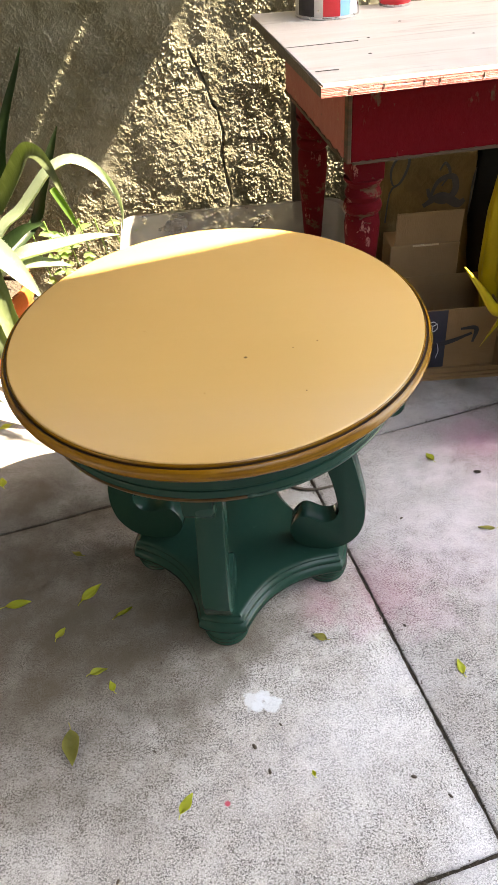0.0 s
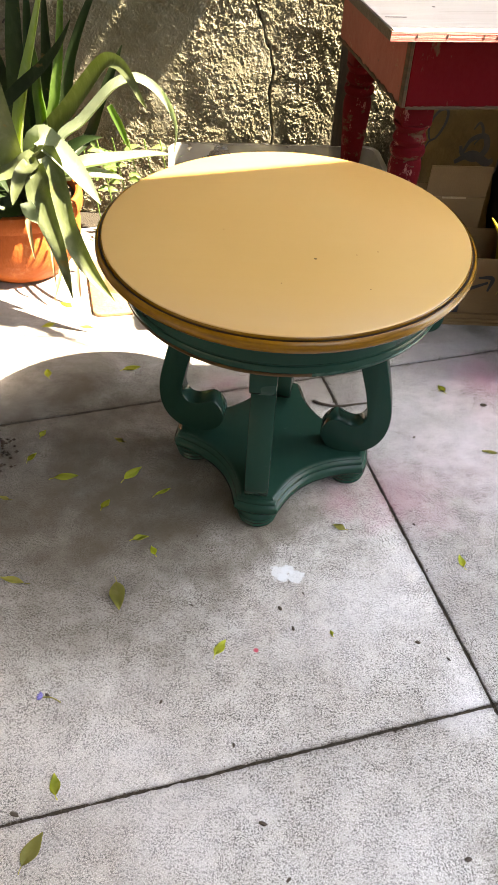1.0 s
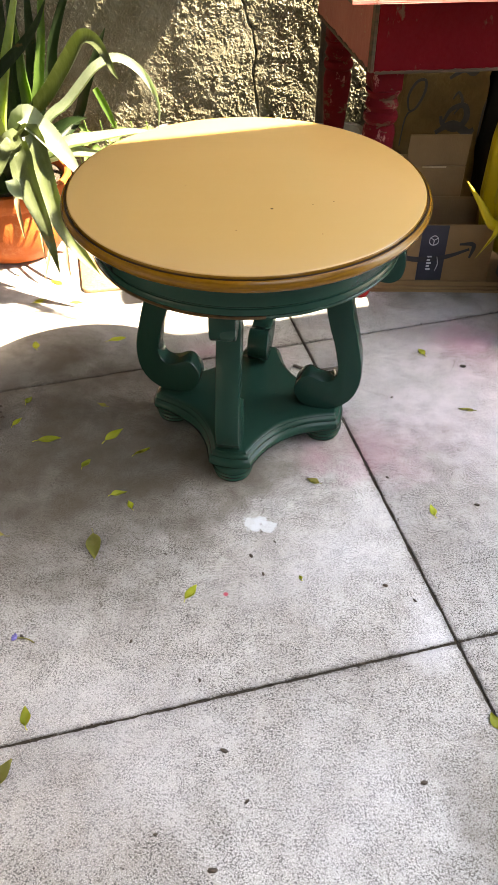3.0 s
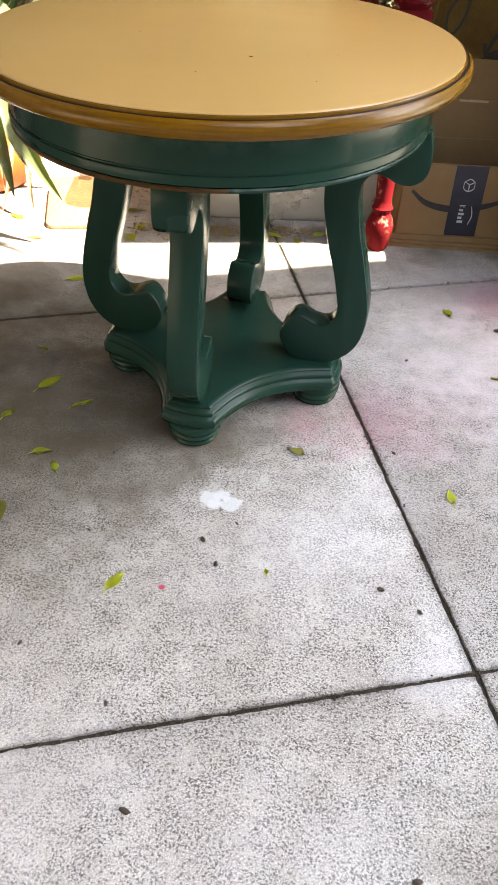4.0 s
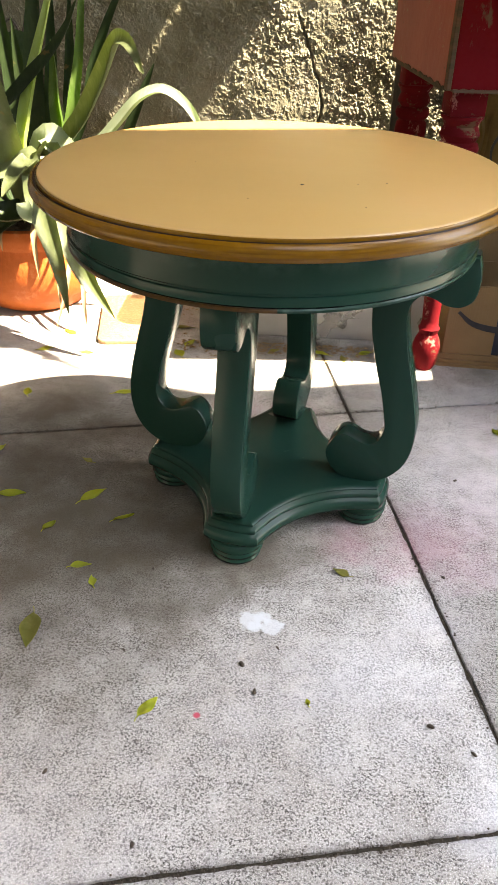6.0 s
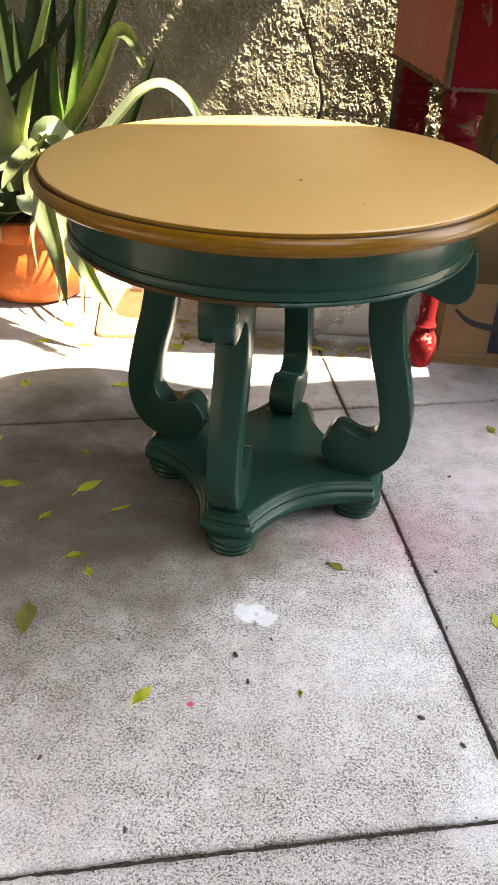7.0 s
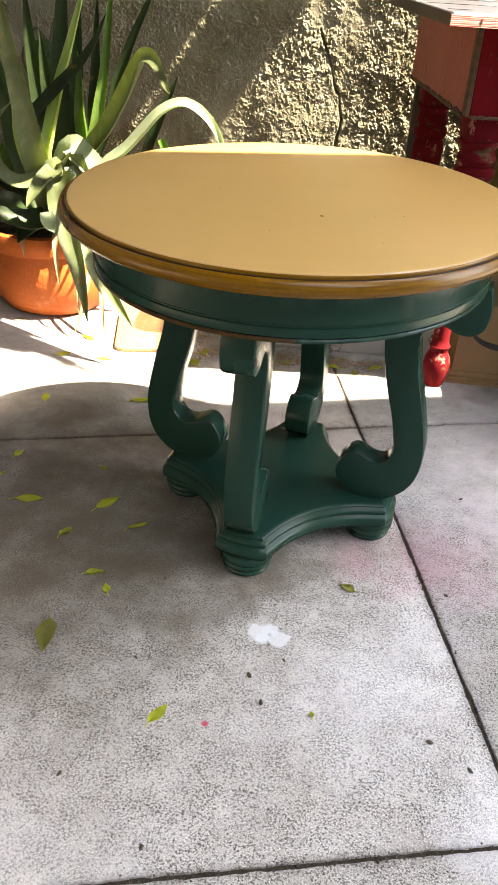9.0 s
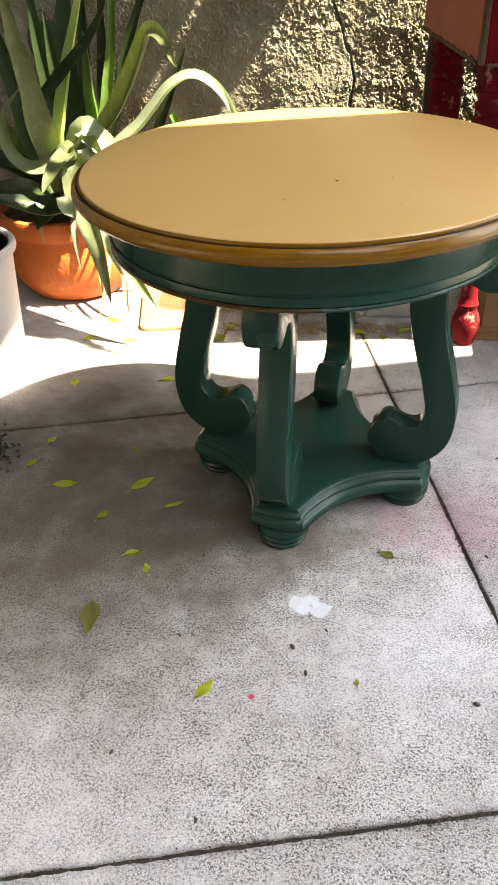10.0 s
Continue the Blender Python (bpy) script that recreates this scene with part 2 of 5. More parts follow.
c = Mat("terracotta", (0.35, 0.082, 0.016), 0.7, spec=0.25)
c.mix(c.noise(6, 5, 0.6, (1, 1, 2), 0.38, 0.68), (0.25, 0.050, 0.009), 0.7)
c.mix(c.noise(14, 6, 0.65, None, 0.58, 0.72), (0.54, 0.24, 0.11), 0.4)
c.bump(c.noise(80, 4), 0.0008, 0.6)
TERRA = c.done()

c = Mat("soil", (0.04, 0.028, 0.018), 0.95)
c.mix(c.noise(60, 5), (0.09, 0.065, 0.04), 0.7).bump(c.noise(80, 4), 0.01)
SOIL = c.done()


def leaf_material(name, a, b, bleach, pale=0.45, rough=0.42):
    k = Mat(name, a, rough, spec=0.3)
    k.mix(k.noise(9, 4, 0.55, None, 0.35, 0.7), b, 0.7)
    k.mix(k.noise(45, 4, 0.6, (1, 1, 0.4), 0.5, 0.72), bleach, pale)
    k.mix(k.noise(22, 5, 0.65, None, 0.64, 0.72), (0.22, 0.15, 0.05), 0.5)
    k.bump(k.noise(60, 3, 0.5, (2, 2, 0.3)), 0.0008, 0.5)
    k.rand(0.35)
    k.p.inputs["Subsurface Weight"].default_value = 0.0
    t = k.nt.nodes.new("ShaderNodeBsdfTranslucent")
    glow = k.nt.nodes.new("ShaderNodeHueSaturation")
    glow.inputs["Hue"].default_value, glow.inputs["Saturation"].default_value, glow.inputs["Value"].default_value = 0.485, 1.2, 1.9
    k.link(k.col, glow.inputs["Color"])
    k.link(glow.outputs[0], t.inputs["Color"])
    mx = k.nt.nodes.new("ShaderNodeMixShader")
    mx.inputs[0].default_value = 0.45
    k.link(k.p.outputs[0], mx.inputs[1])
    k.link(t.outputs[0], mx.inputs[2])
    k.link(mx.outputs[0], k.nt.nodes["Material Output"].inputs["Surface"])
    return k.done()


# Some light is in the colour: bright and pale for sun, dark for shade.
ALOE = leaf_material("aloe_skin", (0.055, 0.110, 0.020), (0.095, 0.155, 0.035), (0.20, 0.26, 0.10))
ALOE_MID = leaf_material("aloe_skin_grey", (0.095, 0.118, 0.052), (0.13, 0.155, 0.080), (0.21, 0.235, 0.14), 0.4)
ALOE_SUNLIT = leaf_material("aloe_skin_sunlit", (0.22, 0.29, 0.085), (0.30, 0.36, 0.13), (0.40, 0.43, 0.22), 0.4)
ALOE_DARK_SHADED = leaf_material("aloe_skin_dark_shaded", (0.018, 0.036, 0.012), (0.034, 0.056, 0.018), (0.07, 0.095, 0.042), 0.25)
ALOE_PALE_SUNLIT = leaf_material("aloe_skin_pale_sunlit", (0.21, 0.26, 0.165), (0.28, 0.32, 0.22), (0.36, 0.38, 0.29), 0.5)
FALLEN = leaf_material("fallen_leaf_skin", (0.27, 0.31, 0.035), (0.38, 0.39, 0.06), (0.22, 0.25, 0.04), 0.3, 0.5)
FALLEN_DRY = leaf_material("dry_leaf_skin", (0.22, 0.22, 0.055), (0.15, 0.145, 0.04), (0.30, 0.28, 0.10), 0.4, 0.6)
WEED = leaf_material("weed_skin", (0.12, 0.20, 0.06), (0.20, 0.27, 0.10), (0.30, 0.33, 0.18), 0.3)

c = Mat("violet_petal", (0.10, 0.09, 0.34), 0.6)
VIOLET = c.mix(c.noise(200, 3), (0.20, 0.18, 0.45), 0.6).done()

c = Mat("dry_husk", (0.30, 0.20, 0.10), 0.8)
c.mix(c.noise(60, 4, 0.6, (3, 3, 0.4)), (0.16, 0.095, 0.045), 0.7)
HUSK = c.done()

c = Mat("cardboard", (0.225, 0.138, 0.064), 0.75, spec=0.2)
c.mix(c.noise(5, 4, 0.6, None, 0.4, 0.7), (0.15, 0.088, 0.040), 0.6)
c.mix(c.noise(90, 3, 0.5, (0.3, 0.3, 4), 0.45, 0.7), (0.22, 0.138, 0.066), 0.4)
c.bump(c.noise(60, 3, 0.5, (6, 6, 0.2)), 0.0005, 0.4)
CARD = c.done()

c = Mat("kraft_bag", (0.13, 0.086, 0.030), 0.8, spec=0.2)
c.mix(c.noise(12, 5, 0.6, None, 0.4, 0.7), (0.075, 0.047, 0.017), 0.7)
c.bump(c.noise(24, 4), 0.004, 0.6)
KRAFT = c.done()

c = Mat("black_print", (0.012, 0.011, 0.012), 0.5)
c.mix(c.noise(50, 3), (0.03, 0.025, 0.025), 0.6)
INK = c.done()
c = Mat("navy_tape", (0.010, 0.012, 0.020), 0.3)
c.mix(c.noise(20, 3), (0.02, 0.022, 0.032), 0.6)
TAPE = c.done()
c = Mat("pale_print", (0.45, 0.47, 0.5), 0.5)
PALE = c.mix(c.noise(40, 3), (0.35, 0.38, 0.42), 0.6).done()
c = Mat("clear_tape", (0.42, 0.30, 0.18), 0.12)
CLEARTAPE = c.gloss(c.noise(50, 3), 0.08, 0.3).bump(c.noise(30, 3, 0.5, (1, 1, 6)), 0.002).done()

c = Mat("yellow_cloth", (0.36, 0.27, 0.005), 0.55, spec=0.3)
c.mix(c.noise(8, 4, 0.6, None, 0.4, 0.7), (0.42, 0.30, 0.003), 0.6)
c.bump(c.noise(18, 4), 0.004, 0.5)
YELLOW = c.done()

c = Mat("black_plastic", (0.003, 0.003, 0.003), 0.4, spec=0.15)
c.mix(c.noise(30, 4, 0.6, None, 0.5, 0.75), (0.007, 0.0065, 0.006), 0.7)
c.bump(c.noise(120, 3), 0.0005, 0.4)
BLACK = c.done()

c = Mat("white_plastic", (0.36, 0.335, 0.325), 0.45)
c.mix(c.noise(5, 5, 0.6, None, 0.45, 0.72), (0.36, 0.31, 0.27), 0.6)
c.bump(c.noise(60, 3), 0.0004, 0.3)
WHITE = c.done()

c = Mat("bin_plastic", (0.50, 0.49, 0.47), 0.3)
c.mix(c.noise(8, 4, 0.6, None, 0.45, 0.72), (0.36, 0.33, 0.29), 0.7)
tr = c.nt.nodes.new("ShaderNodeBsdfTransparent")
tl = c.nt.nodes.new("ShaderNodeBsdfTranslucent")
tl.inputs["Color"].default_value = (0.32, 0.31, 0.29, 1)
m1, m2 = c.nt.nodes.new("ShaderNodeMixShader"), c.nt.nodes.new("ShaderNodeMixShader")
m1.inputs[0].default_value, m2.inputs[0].default_value = 0.35, 0.55
c.link(c.p.outputs[0], m1.inputs[1])
c.link(tl.outputs[0], m1.inputs[2])
c.link(m1.outputs[0], m2.inputs[1])
c.link(tr.outputs[0], m2.inputs[2])
c.link(m2.outputs[0], c.nt.nodes["Material Output"].inputs["Surface"])
BINPLASTIC = c.done()

c = Mat("can_tin", (0.55, 0.55, 0.56), 0.3, 1.0)
TIN = c.gloss(c.noise(30, 4), 0.2, 0.45).done()
c = Mat("can_red", (0.55, 0.02, 0.03), 0.35)
CANRED = c.mix(c.noise(20, 4), (0.45, 0.015, 0.02), 0.6).done()
c = Mat("can_blue", (0.16, 0.42, 0.70), 0.35)
CANBLUE = c.mix(c.noise(20, 4), (0.3, 0.52, 0.74), 0.6).done()

c = Mat("tile_tan", (0.24, 0.135, 0.060), 0.7)
c.mix(c.noise(12, 5), (0.19, 0.10, 0.045), 0.7).mix(c.noise(90, 4, 0.6, None, 0.5, 0.7), (0.36, 0.25, 0.15), 0.4)
TILE = c.bump(c.noise(80, 4), 0.001).done()

c = Mat("plaster", (0.30, 0.275, 0.24), 0.9)
PLASTER = c.mix(c.noise(3, 5), (0.28, 0.26, 0.225), 0.7).bump(c.noise(90, 4), 0.002).done()
c = Mat("grey_timber", (0.22, 0.18, 0.14), 0.8)
TIMBER = c.mix(c.noise(14, 5, 0.6, (0.4, 4, 4)), (0.14, 0.11, 0.085), 0.7).bump(c.noise(30, 4, 0.6, (0.4, 4, 4)), 0.001).done()


# ---- mesh helpers ----
def link_mesh(name, bm, material, smooth=True):
    bmesh.ops.recalc_face_normals(bm, faces=bm.faces)
    me = bpy.data.meshes.new(name)
    bm.to_mesh(me)
    bm.free()
    me.materials.append(material)
    if smooth:
        me.shade_smooth()
        me.set_sharp_from_angle(angle=radians(38))
    return new(name, me)


def part(name, bm, material, parent, label="", smooth=True):
    ob = link_mesh(name, bm, material, smooth)
    ob.parent = parent
    if label:
        ob["label"] = label
    return ob


def base(name, m, label, category, group="", kind=""):
    ob = new(name)
    ob.empty_display_size = 0.05
    ob.matrix_world = m
    return tagged(ob, label, category, group, kind)


def box_bm(x0, y0, z0, x1, y1, z1, bevel=0.0, bm=None, m=None):
    bm = bm or bmesh.new()
    mm = Matrix.Translation(((x0 + x1) / 2, (y0 + y1) / 2, (z0 + z1) / 2)) @ Matrix.Diagonal((x1 - x0, y1 - y0, z1 - z0, 1))
    r = bmesh.ops.create_cube(bm, size=1, matrix=(m @ mm) if m else mm)
    if bevel:
        es = list({e for v in r["verts"] for e in v.link_edges})
        bmesh.ops.bevel(bm, geom=es, offset=bevel, segments=2, affect="EDGES", profile=0.5)
    return bm


def lathe_bm(profile, segs=48, bm=None, wobble=None):
    """Turns (radius, height) pairs round z; radius 0 closes an end."""
    bm = bm or bmesh.new()
    rings = []
    for r, z in profile:
        if r <= 1e-6:
            rings.append([bm.verts.new((0, 0, z))])
        else:
            ring = []
            for i in range(segs):
                a = 2 * math.pi * i / segs
                rr, zz = (wobble(a, r, z) if wobble else (r, z))
                ring.append(bm.verts.new((rr * math.cos(a), rr * math.sin(a), zz)))
            rings.append(ring)
    for a, b in zip(rings, rings[1:]):
        for i in range(segs):
            j = (i + 1) % segs
            q = [a[i % len(a)], a[j % len(a)], b[j % len(b)], b[i % len(b)]]
            q = [v for k, v in enumerate(q) if v not in q[:k]]
            if len(q) > 2:
                bm.faces.new(q)
    return bm


def spline(points, n):
    """n + 1 places on a smooth line through the points."""
    ps = [Vector(p) for p in points]
    ps = [ps[0] * 2 - ps[1], *ps, ps[-1] * 2 - ps[-2]]
    out = []
    for k in range(n + 1):
        u = k / n * (len(ps) - 3)
        i = min(int(u), len(ps) - 4)
        t = u - i
        a, b, d, e = ps[i:i + 4]
        out.append(0.5 * (2 * b + (d - a) * t + (2 * a - 5 * b + 4 * d - e) * t * t + (3 * b - a - 3 * d + e) * t ** 3))
    return out


def tube_bm(points, radius, n=24, segs=8, taper=None, bm=None):
    bm = bm or bmesh.new()
    line = spline(points, n)
    rings = []
    for k, p in enumerate(line):
        t = (line[min(k + 1, n)] - line[max(k - 1, 0)]).normalized()
        s = t.cross(Vector((0.1, 0.3, 1) if abs(t.z) < 0.9 else (1, 0, 0))).normalized()
        u = s.cross(t)
        r = radius * (taper(k / n) if taper else 1)
        rings.append([bm.verts.new(p + s * r * math.cos(2 * math.pi * i / segs) + u * r * math.sin(2 * math.pi * i / segs)) for i in range(segs)])
    for a, b in zip(rings, rings[1:]):
        for i in range(segs):
            bm.faces.new((a[i], a[(i + 1) % segs], b[(i + 1) % segs], b[i]))
    bm.faces.new(rings[0])
    bm.faces.new(rings[-1])
    return bm


def stack_bm(outline, levels, place, fan=False):
    """Stacks a closed outline at levels (inset, height), moved in along its normals; place maps (u, v, height) to a point."""
    bm = bmesh.new()
    n = len(outline)
    rings = []
    for inset, h in levels:
        ring = []
        for i in range(n):
            p, a, b = (Vector(outline[k % n]) for k in (i, i - 1, i + 1))
            t = (b - a).normalized()
            q = p + Vector((-t.y, t.x)) * inset
            ring.append(bm.verts.new(place(q.x, q.y, h)))
        rings.append(ring)
    for a, b in zip(rings, rings[1:]):
        for i in range(n):
            bm.faces.new((a[i], a[(i + 1) % n], b[(i + 1) % n], b[i]))
    if fan:
        for ring, h in ((rings[0], levels[0][1]), (rings[-1], levels[-1][1])):
            c0 = bm.verts.new(place(0, 0, h))
            for i in range(n):
                bm.faces.new((ring[i], ring[(i + 1) % n], c0))
        return bm
    caps = [bm.faces.new(rings[0]), bm.faces.new(rings[-1])]
    for f in caps:
        f.normal_update()
    bmesh.ops.triangulate(bm, faces=caps, ngon_method="EAR_CLIP")
    return bm


class Lattice:
    """Smooth noise on arrays of places in a plane."""

    def __init__(self, seed):
        self.t = np.random.RandomState(seed).rand(512, 512)

    def __call__(self, x, y, octaves=1, gain=0.5):
        s, amp = 0.0, 1.0
        for o in range(octaves):
            xi, yi = np.floor(x).astype(int), np.floor(y).astype(int)
            fx, fy = x - xi, y - yi
            fx, fy = fx * fx * (3 - 2 * fx), fy * fy * (3 - 2 * fy)
            g = lambda i, j: self.t[(xi + i + 37 * o) % 512, (yi + j + 91 * o) % 512]
            s = s + amp * ((g(0, 0) * (1 - fx) + g(1, 0) * fx) * (1 - fy) + (g(0, 1) * (1 - fx) + g(1, 1) * fx) * fy - 0.5)
            x, y, amp = x * 2.03, y * 2.03, amp * gain
        return s


def sheet_object(name, co, nu, nv, material, smooth=True):
    """A grid of nu by nv places as one mesh."""
    i = np.arange(nu - 1)[:, None] * nv + np.arange(nv - 1)[None, :]
    faces = np.stack([i, i + nv, i + nv + 1, i + 1], -1).reshape(-1, 4)
    me = bpy.data.meshes.new(name)
    me.from_pydata(co.reshape(-1, 3).tolist(), [], faces.tolist())
    me.materials.append(material)
    if smooth:
        me.shade_smooth()
    return new(name, me)


# ---- setting ----
WALL_Y = 2.456
ground = tagged(link_mesh("ground", box_bm(-40, -40, -0.30, 40, 40, -0.0042), DIRT, False),
                "dark earth below the joints of the concrete paving", "ground", kind="structure")

# stucco wall: a rough sheet where the light rakes it, plain blocks round it
X0, X1, Z1 = -1.15, 0.42, 1.0
nu, nv = 1150, 730
gx, gz = np.meshgrid(np.linspace(X0, X1, nu), np.linspace(0, Z1, nv), indexing="ij")
na, nb, nc = Lattice(3), Lattice(5), Lattice(8)
rough_mask = np.clip(0.8 + 1.2 * nb(gx * 4.2, gz * 4.2, 3), 0.45, 1.1)
streak = np.clip(0.85 + 1.5 * nb(gx * 11 + 20, gz * 4.5, 3), 0.25, 1.25)
blobs = 0.0068 * np.maximum(na(gx * 170, gz * 170, 2, 0.7) + 0.18, 0) + 0.0050 * na(gx * 55 + 3, gz * 55, 2, 0.6)
relief = 0.006 * nc(gx * 9, gz * 9, 2) + rough_mask * streak * blobs + 0.007 * nb(gx * 2.5 + 9, gz * 2.5, 2) - 0.009 * np.clip(nb(gx * 17 + 4, gz * 15, 2) - 0.12, 0, 0.5)
# the smoother trowelled patch beside the crack
patch = np.clip(1.2 - np.hypot((gx + 0.13) / 0.14, (gz - 0.42) / 0.22), 0, 1)
relief = relief * (1 - 0.35 * patch) + patch * (0.004 - 0.10 * (gx + 0.13))
crack = [(-0.10, 0.74), (-0.066, 0.654), (-0.036, 0.575), (-0.019, 0.501), (-0.025, 0.417), (-0.006, 0.309), (-0.03, 0.16)]
for (ax, az), (bx, bz) in zip(crack, crack[1:]):
    px, pz = gx - ax, gz - az
    h = np.clip((px * (bx - ax) + pz * (bz - az)) / ((bx - ax) ** 2 + (bz - az) ** 2), 0, 1)
    d = np.hypot(px - h * (bx - ax) + 0.010 * nb(gx * 25 + 2, gz * 25), pz - h * (bz - az)) + 0.006 * nb(gx * 60, gz * 60)
    relief = relief - 0.012 * np.clip(1 - d / 0.0052, 0, 1)
sheet = np.stack([gx, WALL_Y - 0.004 - relief, gz], -1)
wall = tagged(sheet_object("wall_garden", sheet, nu, nv, STUCCO, False), "rough weathered olive-grey stucco garden wall with a long crack", "wall", kind="structure")
bm = box_bm(X0, WALL_Y + 0.04, 0, X1, WALL_Y + 0.25, Z1)
box_bm(-6, WALL_Y, 0, X0, WALL_Y + 0.25, Z1, bm=bm)
box_bm(X1, WALL_Y, 0, 6, WALL_Y + 0.25, Z1, bm=bm)
box_bm(-6, WALL_Y, Z1, 6, WALL_Y + 0.25, 2.1, bm=bm)
part("wall_core", bm, STUCCO, wall, smooth=False)

# unseen porch roof shades the front yard; its straight edge draws the sun line
EDGE = lambda x: 0.560 + 0.325 * x
ROOF_Z = 3.0
bm = bmesh.new()
# Steps in the outline are added to shade the bucket and dim the wall.
outline = [(ROOF_L, -2.6), (0.25, -2.6), (0.25, ROOF_F), (ROOF_R, ROOF_F), (ROOF_R, EDGE(ROOF_R) - 0.04), (1.96, EDGE(1.96) - 0.035), (1.90, EDGE(1.90)), (1.27, EDGE(1.27)), (1.27, 1.25), (0.72, 1.25), (0.72, WALL_Y), (ROOF_L, WALL_Y)]
lo = [bm.verts.new((x, y, ROOF_Z)) for x, y in outline]
hi = [bm.verts.new((x, y, ROOF_Z + 0.12)) for x, y in outline]
bm.faces.new(lo), bm.faces.new(hi)
for i in range(12):
    bm.faces.new((lo[i], lo[(i + 1) % 12], hi[(i + 1) % 12], hi[i]))
tagged(link_mesh("ceiling", bm, PLASTER, False), "unseen pale porch roof, stepped to shade the yard", "roof", kind="structure")
# Walls out of view, added to hold back sun and low sky light.
tagged(link_mesh("wall_back", box_bm(-1.7, -2.8, 0, 4.5, -2.6, 3.8), PLASTER, False), "plain unseen plaster wall closing the yard and blocking low light", "wall", kind="structure")
tagged(link_mesh("wall_neighbour", box_bm(4.5, -2.8, 0, 4.7, 0.15, 8.5), PLASTER, False), "tall plain plaster wall added out of view to block the sun", "wall", kind="structure")
tagged(link_mesh("wall_house", box_bm(-1.7, -2.6, 0, -1.5, WALL_Y, 3.0), PLASTER, False), "plain pale plaster wall added out of view to darken the left", "wall", kind="structure")

# added slats out of view on the garden wall, which shade its upper part
for x0, x1 in SLATS:
    tagged(link_mesh("wall_slat", box_bm(x0, 2.12, 2.2, x1, WALL_Y - 0.002, 2.225, 0.002), TIMBER, False),
           "unseen grey timber slat added to cast shade on the garden wall", "slat", "slats on the garden wall", kind="structure")
# unseen shade board added off the wall, which keeps sun from the work table
bm = box_bm(0.0, 0.008, 2.2, 1.2, 0.70, 2.22, 0.002, m=pose(1.132, 1.435, 0, 0, 0, 8.5))
for x in (1.95, 2.15):
    box_bm(x, 1.75, 2.221, x + 0.03, WALL_Y - 0.002, 2.25, 0.002, bm=bm)
tagged(link_mesh("shade_board", bm, TIMBER, False), "unseen timber board added off the wall to shade the table", "board", kind="structure")
# A second unseen board is added above the flowerpot to shade the aloe leaves.
bm = box_bm(-0.45, 1.30, 2.0, 0.345, 1.97, 2.02, 0.002)
for x in (-0.30, 0.22):
    box_bm(x, 1.35, 2.021, x + 0.03, WALL_Y - 0.002, 2.05, 0.002, bm=bm)
tagged(link_mesh("shade_board", bm, TIMBER, False), "unseen timber board on two arms added to shade the aloe", "board", kind="structure")
# Branch out of view, put there for the diagonal shadow on the wall.
bm = tube_bm([(0.86, 2.42, 2.05), (1.02, 2.33, 2.0), (1.22, 2.30, 2.06)], 0.012, 10, 6)
tagged(link_mesh("branch", bm, DARKWOOD), "thin bare unseen branch placed to shadow the garden wall", "branch")

# Stems out of view, added to cast the shadow stripes near the pot.
bm = tube_bm([(0.66, 1.46, 3.0), (0.64, 1.47, 2.5), (0.65, 1.46, 2.0)], 0.02, 10, 6)
for pts, r in (([(0.65, 1.48, 2.0), (0.76, 1.42, 2.0), (0.88, 1.36, 2.0)], 0.015), ([(0.64, 1.41, 2.0), (0.82, 1.402, 2.0), (1.03, 1.41, 2.0)], 0.008),
               ([(0.64, 1.52, 2.0), (0.72, 1.46, 2.0), (0.80, 1.415, 2.0)], 0.022)):
    tube_bm(pts, r, 12, 6, lambda u: 1 - 0.7 * u, bm)
tagged(link_mesh("hanging_vine", bm, DARKWOOD), "unseen stems added to cast shadow stripes on the paving", "vine")


